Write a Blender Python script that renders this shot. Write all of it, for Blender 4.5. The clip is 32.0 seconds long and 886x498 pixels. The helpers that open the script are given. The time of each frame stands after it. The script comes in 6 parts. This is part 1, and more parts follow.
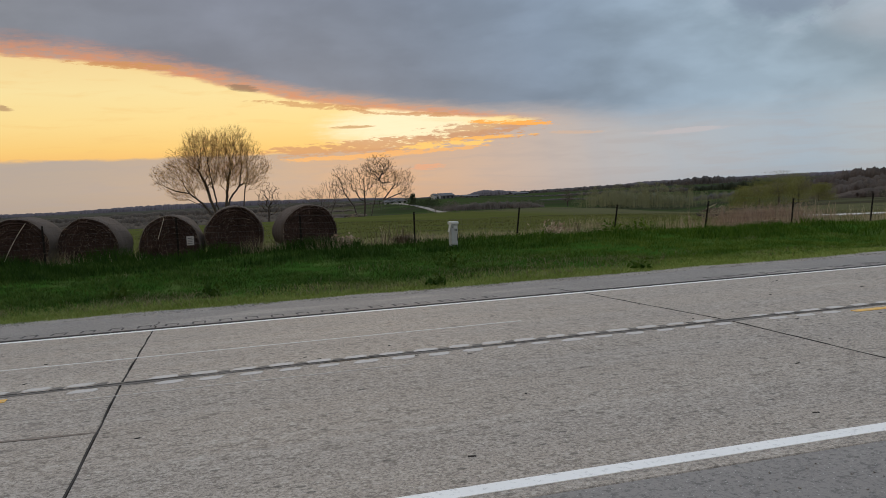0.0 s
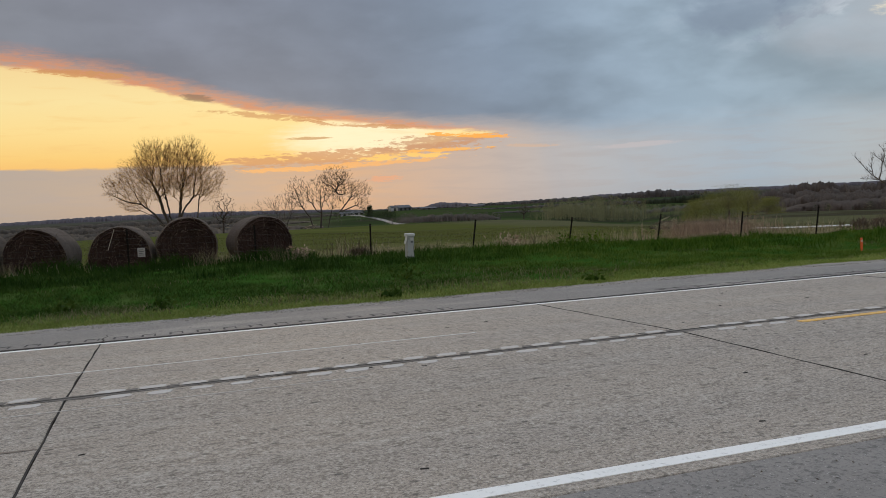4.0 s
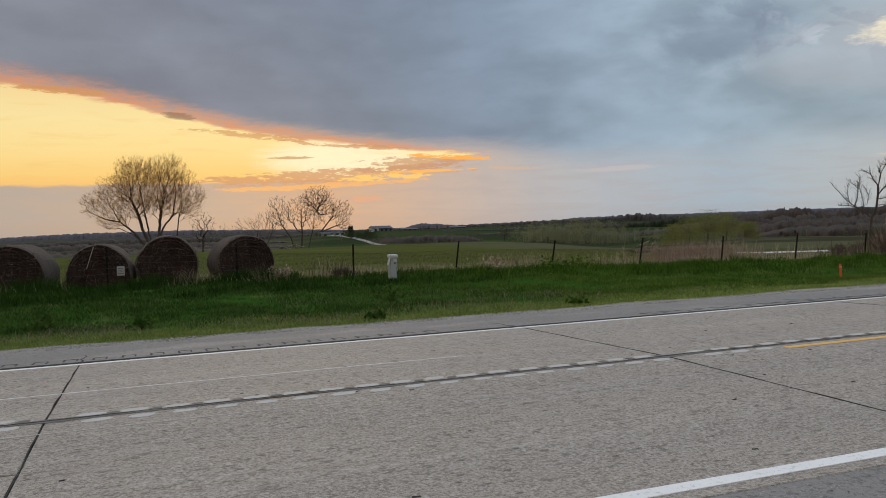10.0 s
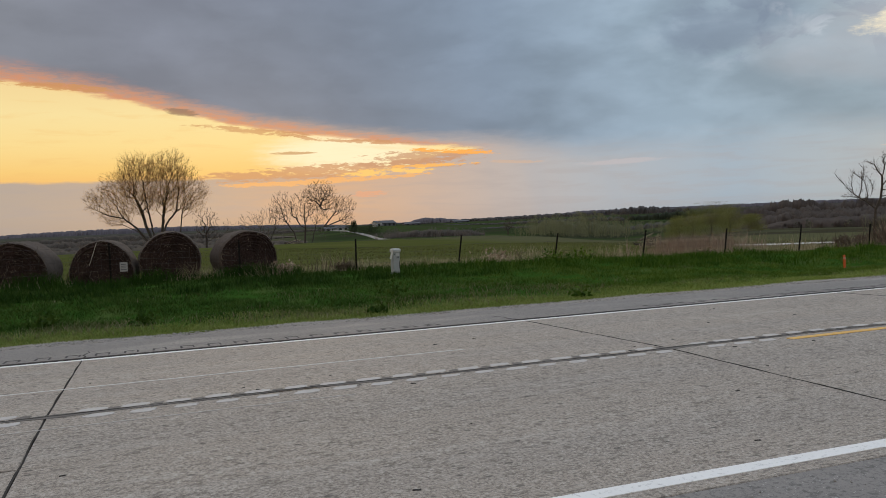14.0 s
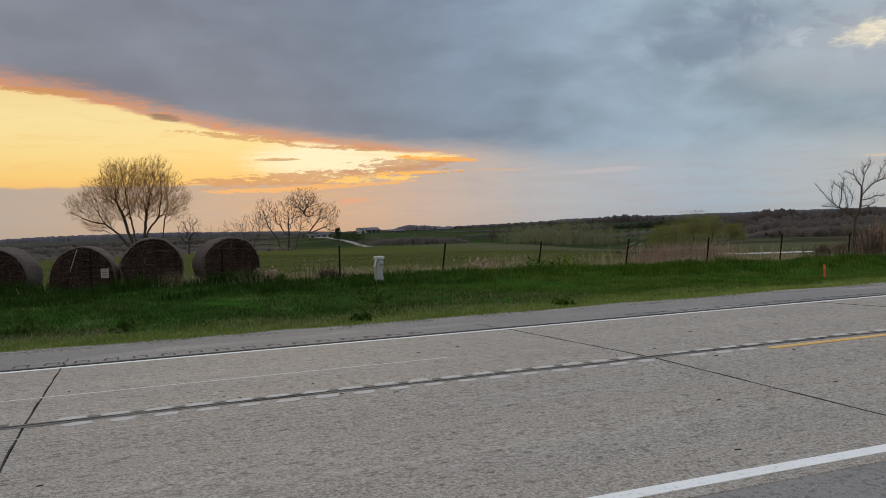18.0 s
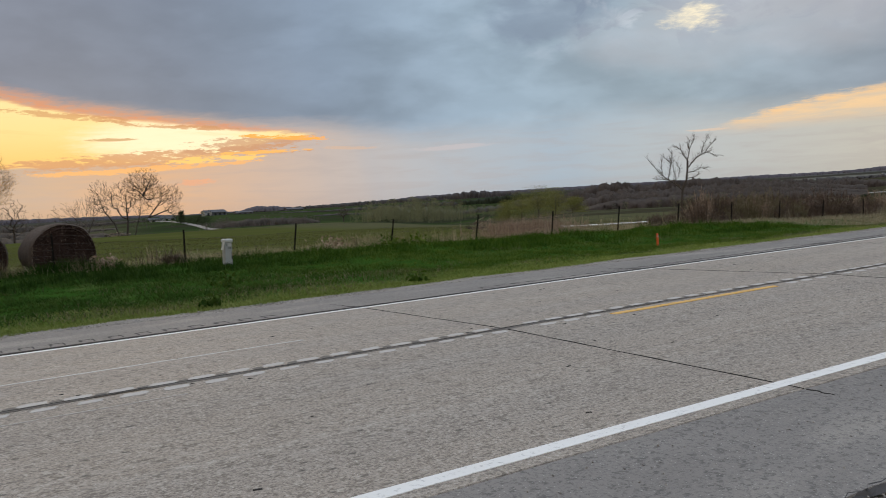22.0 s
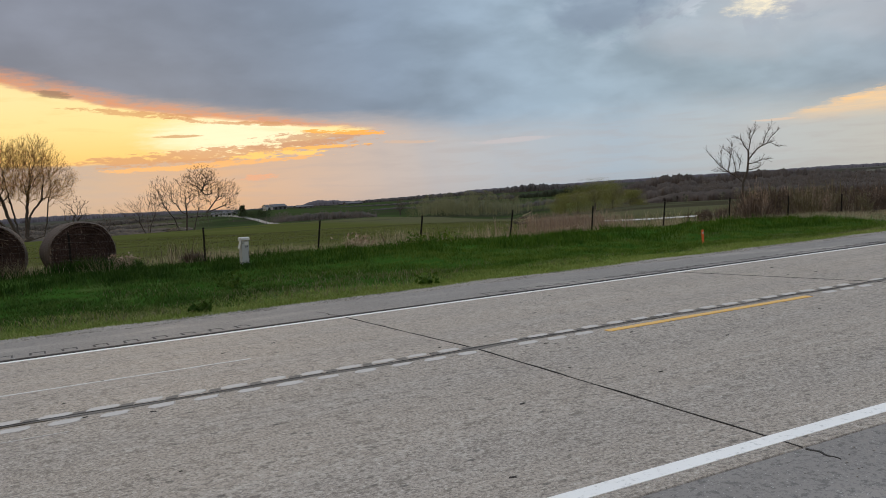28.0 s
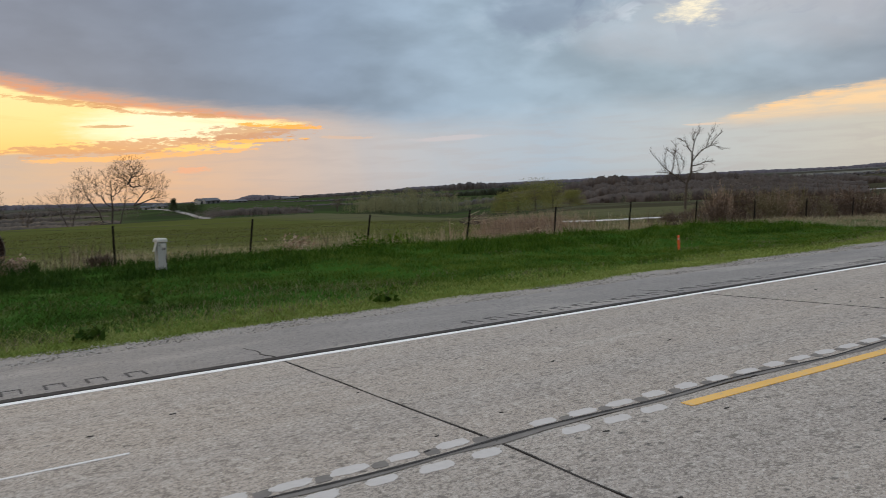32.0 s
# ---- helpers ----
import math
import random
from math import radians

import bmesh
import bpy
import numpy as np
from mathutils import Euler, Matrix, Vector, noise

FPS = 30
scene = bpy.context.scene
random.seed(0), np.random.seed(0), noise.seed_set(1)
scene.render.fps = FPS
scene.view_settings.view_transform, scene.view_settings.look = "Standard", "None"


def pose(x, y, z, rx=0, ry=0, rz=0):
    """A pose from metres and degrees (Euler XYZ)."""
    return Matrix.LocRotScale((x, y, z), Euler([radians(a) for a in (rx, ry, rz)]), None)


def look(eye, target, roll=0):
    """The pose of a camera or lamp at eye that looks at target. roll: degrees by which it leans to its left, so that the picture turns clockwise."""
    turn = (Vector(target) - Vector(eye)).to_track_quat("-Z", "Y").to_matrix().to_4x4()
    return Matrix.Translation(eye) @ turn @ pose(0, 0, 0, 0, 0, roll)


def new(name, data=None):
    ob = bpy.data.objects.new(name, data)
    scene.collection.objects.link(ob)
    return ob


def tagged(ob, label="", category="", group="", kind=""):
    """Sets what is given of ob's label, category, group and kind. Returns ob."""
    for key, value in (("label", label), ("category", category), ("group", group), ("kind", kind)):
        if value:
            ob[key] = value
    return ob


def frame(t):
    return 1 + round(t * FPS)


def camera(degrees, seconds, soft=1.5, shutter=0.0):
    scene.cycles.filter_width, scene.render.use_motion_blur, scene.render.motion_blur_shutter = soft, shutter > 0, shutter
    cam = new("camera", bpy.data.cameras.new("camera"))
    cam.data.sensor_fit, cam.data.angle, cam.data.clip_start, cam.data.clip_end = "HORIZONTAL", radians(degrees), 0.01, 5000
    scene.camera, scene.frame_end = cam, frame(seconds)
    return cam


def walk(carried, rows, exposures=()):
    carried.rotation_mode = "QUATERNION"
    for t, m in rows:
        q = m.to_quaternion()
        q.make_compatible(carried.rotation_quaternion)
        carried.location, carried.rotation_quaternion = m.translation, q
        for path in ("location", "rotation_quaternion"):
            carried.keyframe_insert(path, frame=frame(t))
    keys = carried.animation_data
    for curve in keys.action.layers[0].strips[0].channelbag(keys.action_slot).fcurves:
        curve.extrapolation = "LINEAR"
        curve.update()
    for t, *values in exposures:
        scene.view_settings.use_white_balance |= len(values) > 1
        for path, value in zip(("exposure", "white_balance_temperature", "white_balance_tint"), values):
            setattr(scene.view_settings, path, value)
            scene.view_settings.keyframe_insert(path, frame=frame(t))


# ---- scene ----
# ---------------------------------------------------------------- the camera and its walk
cam = camera(58.1, 32.0, soft=0.8, shutter=0.3)
PATH = [
    (0, (-5.218, -7.332, 1.457), (-4.675, -5.411, 1.331), -2.9),
    (0.5, (-5.196, -7.332, 1.449), (-4.641, -5.414, 1.322), -3.0),
    (1, (-5.189, -7.313, 1.442), (-4.618, -5.401, 1.315), -3.0),
    (1.5, (-5.185, -7.306, 1.446), (-4.597, -5.399, 1.32), -3.0),
    (2, (-5.183, -7.335, 1.455), (-4.578, -5.433, 1.334), -3.0),
    (2.5, (-5.187, -7.333, 1.455), (-4.565, -5.436, 1.342), -3.0),
    (3, (-5.183, -7.332, 1.462), (-4.549, -5.438, 1.355), -2.9),
    (3.5, (-5.193, -7.334, 1.452), (-4.55, -5.443, 1.351), -2.8),
    (5.5, (-5.19, -7.336, 1.451), (-4.533, -5.451, 1.337), -2.2),
    (6, (-5.193, -7.324, 1.453), (-4.531, -5.44, 1.331), -1.8),
    (6.5, (-5.214, -7.284, 1.451), (-4.539, -5.405, 1.325), -1.6),
    (7, (-5.232, -7.285, 1.454), (-4.537, -5.414, 1.332), -1.5),
    (7.5, (-5.266, -7.273, 1.449), (-4.54, -5.413, 1.337), -1.4),
    (8, (-5.322, -7.242, 1.451), (-4.568, -5.393, 1.349), -1.4),
    (8.5, (-5.355, -7.245, 1.446), (-4.589, -5.4, 1.354), -1.3),
    (9, (-5.318, -7.238, 1.46), (-4.561, -5.389, 1.378), -1.4),
    (9.5, (-5.259, -7.238, 1.455), (-4.53, -5.377, 1.389), -1.7),
    (10, (-5.251, -7.26, 1.468), (-4.555, -5.385, 1.418), -2.0),
    (10.5, (-5.245, -7.255, 1.465), (-4.579, -5.37, 1.429), -2.2),
    (11, (-5.237, -7.245, 1.46), (-4.593, -5.352, 1.429), -2.3),
    (11.5, (-5.243, -7.221, 1.457), (-4.612, -5.323, 1.423), -2.3),
    (12, (-5.247, -7.228, 1.455), (-4.616, -5.331, 1.414), -2.4),
    (12.5, (-5.241, -7.229, 1.449), (-4.6, -5.335, 1.398), -2.3),
    (13, (-5.226, -7.232, 1.456), (-4.568, -5.344, 1.396), -2.3),
    (13.5, (-5.226, -7.227, 1.453), (-4.549, -5.346, 1.389), -2.4),
    (14, (-5.219, -7.244, 1.454), (-4.532, -5.367, 1.39), -2.4),
    (14.5, (-5.224, -7.247, 1.456), (-4.531, -5.372, 1.399), -2.4),
    (16.5, (-5.21, -7.262, 1.463), (-4.496, -5.394, 1.429), -2.5),
    (17, (-5.22, -7.247, 1.457), (-4.5, -5.381, 1.417), -2.3),
    (17.5, (-5.214, -7.238, 1.462), (-4.493, -5.373, 1.415), -2.2),
    (18, (-5.213, -7.249, 1.464), (-4.488, -5.386, 1.417), -2.1),
    (18.5, (-5.215, -7.254, 1.466), (-4.478, -5.395, 1.425), -2.1),
    (19, (-5.201, -7.238, 1.463), (-4.444, -5.388, 1.429), -2.2),
    (19.5, (-5.194, -7.274, 1.473), (-4.403, -5.437, 1.44), -2.3),
    (20, (-5.165, -7.308, 1.478), (-4.333, -5.489, 1.438), -2.6),
    (20.5, (-5.109, -7.292, 1.476), (-4.234, -5.494, 1.419), -3.0),
    (21, (-5.112, -7.31, 1.466), (-4.186, -5.539, 1.389), -3.3),
    (21.5, (-5.154, -7.279, 1.463), (-4.182, -5.533, 1.363), -3.6),
    (22, (-5.197, -7.181, 1.459), (-4.146, -5.484, 1.34), -3.5),
    (22.5, (-5.16, -7.112, 1.439), (-4.014, -5.48, 1.285), -2.1),
    (23, (-4.984, -7.094, 1.456), (-3.778, -5.507, 1.284), -1.7),
    (23.5, (-4.807, -7.129, 1.439), (-3.502, -5.621, 1.288), -1.8),
    (24, (-4.715, -7.067, 1.437), (-3.312, -5.648, 1.31), -1.9),
    (24.5, (-4.55, -6.863, 1.444), (-3.097, -5.494, 1.332), -2.4),
    (26.5, (-4.269, -6.842, 1.525), (-2.884, -5.404, 1.414), -2.2),
    (27, (-4.061, -6.649, 1.469), (-2.819, -5.084, 1.363), -2.8),
    (27.5, (-3.868, -6.523, 1.448), (-2.827, -4.818, 1.362), -3.0),
    (28, (-3.761, -6.665, 1.468), (-2.839, -4.895, 1.342), -3.8),
    (28.5, (-3.724, -6.426, 1.44), (-2.719, -4.706, 1.258), -2.9),
    (29, (-3.554, -6.11, 1.445), (-2.458, -4.446, 1.267), -1.8),
    (29.5, (-3.471, -5.737, 1.426), (-2.401, -4.057, 1.246), -4.2),
    (30, (-3.345, -5.475, 1.501), (-2.319, -3.768, 1.329), -4.2),
    (30.5, (-3.292, -5.139, 1.525), (-2.226, -3.456, 1.353), -3.2),
    (31, (-3.086, -4.677, 1.518), (-2.057, -2.971, 1.343), -3.7),
    (31.5, (-2.891, -4.267, 1.511), (-1.925, -2.523, 1.361), -2.3),
    (32, (-2.738, -3.861, 1.517), (-1.679, -2.17, 1.375), -2.8),
]
EXPOSURES = [(0, 0.0), (9, 0.0), (19, -0.04), (22, 0.1), (24, 0.17), (28, 0.12), (32, 0.19)]
walk(cam, [(t, look(eye, target, roll)) for t, eye, target, roll in PATH], EXPOSURES)

# ---------------------------------------------------------------- world and light
def lin(r, g, b):
    f = lambda v: (v / 255 / 12.92) if v / 255 <= 0.04045 else ((v / 255 + 0.055) / 1.055) ** 2.4
    return (f(r), f(g), f(b))


class Ex:
    """A socket with arithmetic, to write node graphs as formulas."""
    tree = None

    def __init__(self, s):
        self.s = s

    @staticmethod
    def op(kind, *args, clamp=False):
        n = Ex.tree.nodes.new("ShaderNodeMath")
        n.operation, n.use_clamp = kind, clamp
        for i, a in enumerate(args):
            if isinstance(a, Ex):
                Ex.tree.links.new(a.s, n.inputs[i])
            else:
                n.inputs[i].default_value = a
        return Ex(n.outputs[0])

    def __add__(self, o): return Ex.op("ADD", self, o)
    def __radd__(self, o): return Ex.op("ADD", o, self)
    def __sub__(self, o): return Ex.op("SUBTRACT", self, o)
    def __rsub__(self, o): return Ex.op("SUBTRACT", o, self)
    def __mul__(self, o): return Ex.op("MULTIPLY", self, o)
    def __rmul__(self, o): return Ex.op("MULTIPLY", o, self)
    def __truediv__(self, o): return Ex.op("DIVIDE", self, o)


def step(x, a, b):
    """Smooth 0 to 1 as x goes from a to b."""
    n = Ex.tree.nodes.new("ShaderNodeMapRange")
    n.interpolation_type = "SMOOTHSTEP"
    for i, v in ((0, x), (1, a), (2, b)):
        if isinstance(v, Ex):
            Ex.tree.links.new(v.s, n.inputs[i])
        else:
            n.inputs[i].default_value = v
    return Ex(n.outputs[0])


def ramp(x, lo, hi, stops, smooth=False):
    """A colour, or a number, along x: stops of (x, colour or number)."""
    n = Ex.tree.nodes.new("ShaderNodeValToRGB")
    n.color_ramp.interpolation = "EASE" if smooth else "LINEAR"
    el = n.color_ramp.elements
    while len(el) < len(stops):
        el.new(0.5)
    for e, (p, c) in zip(el, stops):
        e.position = (p - lo) / (hi - lo)
        e.color = (*c, 1) if isinstance(c, tuple) else (c, c, c, 1)
    Ex.tree.links.new(((x - lo) * (1 / (hi - lo))).s, n.inputs[0])
    return Ex(n.outputs[0])


def mix(f, a, b, kind="MIX"):
    n = Ex.tree.nodes.new("ShaderNodeMix")
    n.data_type, n.blend_type = "RGBA", kind
    for i, v in ((0, f), (6, a), (7, b)):
        if isinstance(v, Ex):
            Ex.tree.links.new(v.s, n.inputs[i])
        else:
            n.inputs[i].default_value = (*v, 1) if isinstance(v, tuple) else v
    return Ex(n.outputs[2])


def vec(x, y, z=0.0):
    n = Ex.tree.nodes.new("ShaderNodeCombineXYZ")
    for i, v in enumerate((x, y, z)):
        if isinstance(v, Ex):
            Ex.tree.links.new(v.s, n.inputs[i])
        else:
            n.inputs[i].default_value = v
    return Ex(n.outputs[0])


def fbm(v, scale, detail=4.0, rough=0.55, warp=0.0):
    n = Ex.tree.nodes.new("ShaderNodeTexNoise")
    n.inputs["Scale"].default_value, n.inputs["Detail"].default_value = scale, detail
    n.inputs["Roughness"].default_value, n.inputs["Distortion"].default_value = rough, warp
    Ex.tree.links.new(v.s, n.inputs["Vector"])
    return Ex(n.outputs[0])


def xyz(v):
    n = Ex.tree.nodes.new("ShaderNodeSeparateXYZ")
    Ex.tree.links.new(v.s, n.inputs[0])
    return [Ex(o) for o in n.outputs]


def scaled(c, k):
    n = Ex.tree.nodes.new("ShaderNodeVectorMath")
    n.operation = "SCALE"
    Ex.tree.links.new(c.s, n.inputs[0])
    if isinstance(k, Ex):
        Ex.tree.links.new(k.s, n.inputs["Scale"])
    else:
        n.inputs["Scale"].default_value = k
    return Ex(n.outputs[0])


ZENITH = 3.0                          # how much brighter the overcast is overhead
SUN_AZ, SUN_EL = 8.0, 7.0            # degrees right of the road's normal, and above the horizon
world = bpy.data.worlds.new("evening_sky")
scene.world = world
world.use_nodes = True
Ex.tree = world.node_tree
Ex.tree.nodes.clear()
tc = Ex.tree.nodes.new("ShaderNodeTexCoord")
dx, dy, dz = xyz(Ex(tc.outputs["Generated"]))
az = Ex.op("ARCTAN2", dx, dy) * 57.29578
el = Ex.op("ARCSINE", dz, clamp=False) * 57.29578
big = fbm(vec(az * 0.10, el * 0.25, 3.7), 1.0, 4, 0.5, 0.3)
fine = fbm(vec(az * 0.24, el * 0.52, 1.2), 1.0, 4, 0.5, 0.15)
streak = fbm(vec(az * 0.16, el * 1.3), 1.5, 6, 0.58, 0.5)
wisp = fbm(vec(az * 0.45, el * 2.2), 1.6, 5, 0.6, 0.3)
frill = fbm(vec(az * 0.9, el * 3.6, 5.0), 1.5, 6, 0.66, 0.2)

# clear air and haze under the clouds
haze = ramp(az, -60, 120, [(-60, lin(172, 160, 150)), (-10, lin(182, 166, 152)), (4, lin(192, 168, 148)), (12, lin(208, 168, 136)), (20, lin(196, 174, 160)),
                           (30, lin(178, 180, 184)), (40, lin(166, 180, 192)), (50, lin(182, 186, 186)), (62, lin(194, 188, 174)), (76, lin(196, 186, 168)), (120, lin(170, 170, 170))])
haze = mix(1.0, haze, ramp(el, 0, 6, [(0, 0.90), (1.6, 1.0), (6, 1.03)]), "MULTIPLY")
haze = mix(step(streak, 0.40, 0.7) * 0.3, haze, lin(172, 162, 160))
# the cloud deck
deck = ramp(az, -60, 120, [(-60, lin(140, 142, 150)), (-14, lin(130, 133, 141)), (0, lin(124, 130, 144)), (14, lin(118, 129, 146)), (24, lin(128, 144, 163)),
                           (36, lin(150, 169, 185)), (48, lin(156, 172, 183)), (62, lin(142, 152, 163)), (80, lin(130, 143, 160)), (120, lin(140, 148, 160))])
deck = mix(1.0, deck, ramp(el, 0, 20, [(0, 1.10), (4.0, 1.08), (6.5, 1.0), (9.5, 1.0), (12, 1.06), (20, 1.10)]), "MULTIPLY")
shade = 0.82 + 0.22 * step(big, 0.32, 0.68) + 0.13 * step(fine, 0.34, 0.68)
deck = mix(step(az, 14.0, 34.0) * 0.35 + 0.65, deck, mix(1.0, deck, shade, "MULTIPLY"))
deck = mix(step(fine, 0.54, 0.76) * step(az, 30.0, 38.0) * step(el, 7.0, 10.0) * 0.30, deck, lin(186, 196, 210))
lump = fbm(vec(az * 0.30, el * 0.46, 8.0), 1.0, 5, 0.6, 0.6)
deck = mix(step(lump, 0.50, 0.60) * step(az, 34.0, 42.0) * step(el, 8.5, 11.0) * 0.35, deck, lin(120, 132, 154))
# shafts of rain below the deck
shaft = fbm(vec(az * 0.30 + el * 0.06, el * 0.03, 2.0), 1.0, 3, 0.5)
haze = mix(step(shaft, 0.45, 0.7) * step(az, 20.0, 27.0) * step(az, 52.0, 45.0) * 0.12, haze, lin(150, 166, 184))
# where the deck ends to the west, and the opening below it
wob = (streak - 0.5) * 1.6 + (wisp - 0.5) * 0.9 + (frill - 0.5) * 0.7
edge = ramp(az, -60, 120, [(-60, 0.86), (-12.3, 0.690), (-7.5, 0.668), (-2.3, 0.622), (2.8, 0.545), (7.4, 0.482), (12.9, 0.430), (18.1, 0.390), (24.0, 0.352), (30, 0.262), (36, 0.247), (120, 0.245)]) * 15.0 + wob * 0.42
floor_ = ramp(az, -60, 120, [(-60, 0.245), (-4, 0.243), (5, 0.245), (12, 0.25), (17, 0.27), (20, 0.325), (24, 0.352), (120, 0.36)]) * 15.0 + wob * 0.22
gold = ramp(el, 3, 11, [(3, lin(243, 182, 106)), (4.3, lin(248, 204, 122)), (6.0, lin(250, 219, 146)), (8.0, lin(248, 224, 160)), (11, lin(242, 210, 150))])
gold = mix(step(az, 8.0, 15.0) * step(wisp, 0.3, 0.6) * 0.7, gold, lin(255, 234, 172))
glow = step(Ex.op("POWER", (az - 13.5) * 0.16, 2.0) + Ex.op("POWER", (el - 5.3) * 0.6, 2.0) + (wisp - 0.5) * 1.0, 1.3, 0.1)
gold = mix(glow * 0.85, gold, lin(255, 243, 205))
gold = mix(step(streak, 0.5, 0.75) * 0.3, gold, lin(240, 190, 116))
open_ = step(edge - el, -0.08, 0.22) * step(el - floor_, -0.1, 0.16) * step(az, 24.8, 21.5)
deck_soft = ramp(az, -60, 120, [(-60, 1.0), (20, 1.0), (28, 0.82), (36, 0.66), (46, 0.5), (52, 0.7), (120, 0.7)])
sky = mix(step(el - edge, -0.35, 1.2 + 4.0 * (1.0 - deck_soft)), haze, deck)
sky = mix(open_, sky, gold)
# the lit rim of the deck
rim = step(el - edge, -0.3, 0.02) * step(el - edge, ramp(az, -60, 120, [(-60, 1.0), (-8, 1.0), (4, 0.75), (14, 0.35), (24, 0.2), (120, 0.2)]) * 1.7, 0.0) * step(az, 25.5, 17.0)
sky = mix(rim * (0.25 + 0.5 * step(wisp + frill, 0.7, 1.2)), sky, lin(222, 140, 94))


def cloudlet(sky, a, e, wide, thick, tilt, colour, amount, ragged=1.3):
    """A thin ragged streak of cloud at bearing a and height e."""
    q = Ex.op("POWER", (az - a) * (1 / wide), 2.0) + Ex.op("POWER", (el - e - (az - a) * tilt + wob * 0.12) * (1 / thick), 2.0)
    return mix(step(q + (wisp - 0.5) * ragged * 2.6 + (frill - 0.5) * ragged * 3.4 + (streak - 0.5) * ragged * 1.4, 1.15, 0.3) * amount, sky, lin(*colour))


sky = cloudlet(sky, 12.5, 4.05, 9.0, 0.52, 0.035, (206, 150, 108), 0.85)
sky = cloudlet(sky, 18.5, 4.75, 4.4, 0.55, 0.05, (200, 150, 116), 0.8)
sky = cloudlet(sky, 12.0, 3.35, 7.5, 0.20, 0.03, (246, 180, 108), 0.8)
sky = cloudlet(sky, 16.2, 3.85, 3.6, 0.24, 0.02, (255, 204, 116), 0.95)
sky = cloudlet(sky, 19.5, 4.2, 3.2, 0.12, 0.02, (252, 186, 100), 0.9)
sky = cloudlet(sky, 14.8, 2.35, 1.3, 0.26, 0.0, (238, 160, 118), 0.5)
sky = cloudlet(sky, 21.0, 5.15, 3.6, 0.16, -0.08, (255, 176, 84), 0.95)
sky = cloudlet(sky, 2.4, 8.25, 1.1, 0.26, -0.1, (150, 118, 96), 0.85, 0.6)
sky = cloudlet(sky, -5.0, 9.75, 3.4, 0.22, -0.06, (206, 146, 92), 0.8)
sky = cloudlet(sky, 7.0, 6.95, 4.2, 0.20, -0.10, (206, 150, 100), 0.75)
sky = cloudlet(sky, 13.5, 6.15, 4.0, 0.18, -0.08, (204, 146, 98), 0.75)
sky = cloudlet(sky, 9.8, 5.35, 1.6, 0.11, 0.0, (198, 150, 100), 0.8, 0.5)
sky = cloudlet(sky, -12.6, 7.0, 0.9, 0.2, -0.1, (176, 138, 104), 0.75, 0.5)
sky = cloudlet(sky, 33.0, 3.82, 3.2, 0.22, 0.012, (200, 188, 188), 0.5, 0.4)
sky = cloudlet(sky, 50.6, 3.72, 1.4, 0.10, 0.0, (226, 196, 170), 0.6, 0.5)
sky = cloudlet(sky, 25.5, 4.2, 2.2, 0.14, -0.05, (212, 178, 152), 0.6, 0.6)
# the second opening to the north
up2 = ramp(az, -60, 120, [(-60, 0.2), (47, 0.235), (51.5, 0.272), (53.6, 0.308), (57.5, 0.353), (61.3, 0.378), (65, 0.398), (68.4, 0.415), (74, 0.42), (90, 0.43), (120, 0.45)]) * 15.0 + wob * 0.4
lo2 = ramp(az, -60, 120, [(-60, 0.24), (47, 0.243), (60, 0.262), (76, 0.245), (120, 0.22)]) * 15.0 + wob * 0.3
gap2 = step(up2 - el, -0.12, 0.3) * step(el - lo2, -0.7, 0.75) * step(az, 50.0, 53.5) * step(az, 110.0, 90.0)
sky = mix(step(up2 - el, -0.2, 0.5) * step(az, 49.0, 56.0) * 0.8, sky, haze)
sky = mix(gap2 * (0.5 + 0.45 * step(streak, 0.38, 0.6)) * (1.0 - 0.55 * step(az, 66.0, 74.0) * step(el, 4.6, 5.4)), sky, lin(242, 204, 156))
sky = mix(gap2 * step(el - up2, -0.8, -0.1) * step(wisp, 0.4, 0.6) * 0.6, sky, lin(250, 200, 140))
# a bright break high up with lit cloud round it
veil = step(Ex.op("POWER", (az - 54.0) * 0.085, 2.0) + Ex.op("POWER", (el - 10.6) * 0.30, 2.0) + (big - 0.5) * 2.2, 1.1, 0.0)
sky = mix(veil * 0.5, sky, lin(192, 190, 194))
hole = step(Ex.op("POWER", (az - 50.4) * 0.50, 2.0) + Ex.op("POWER", (el - 11.2) * 1.0, 2.0) + (fine - 0.5) * 5.0 + (lump - 0.5) * 5.0 + (wisp - 0.5) * 3.0, 1.2, -0.5)
sky = mix(hole * (0.55 + 0.4 * step(frill, 0.4, 0.6)), sky, lin(244, 232, 204))
fringe = step(Ex.op("POWER", (az - 45.3) * 0.4, 2.0) + Ex.op("POWER", (el - 11.6 - (az - 45.3) * -0.5) * 1.0, 2.0) + (fine - 0.5) * 5.0, 0.8, -0.2)
sky = mix(fringe * step(lump, 0.44, 0.56) * 0.5, sky, lin(206, 214, 222))
dusk = step(Ex.op("POWER", (az - 40.0) * 0.16, 2.0) + Ex.op("POWER", (el - 12.2) * 0.5, 2.0) + (fine - 0.5) * 2.0, 1.0, 0.1)
sky = mix(dusk * 0.45, sky, lin(118, 130, 152))
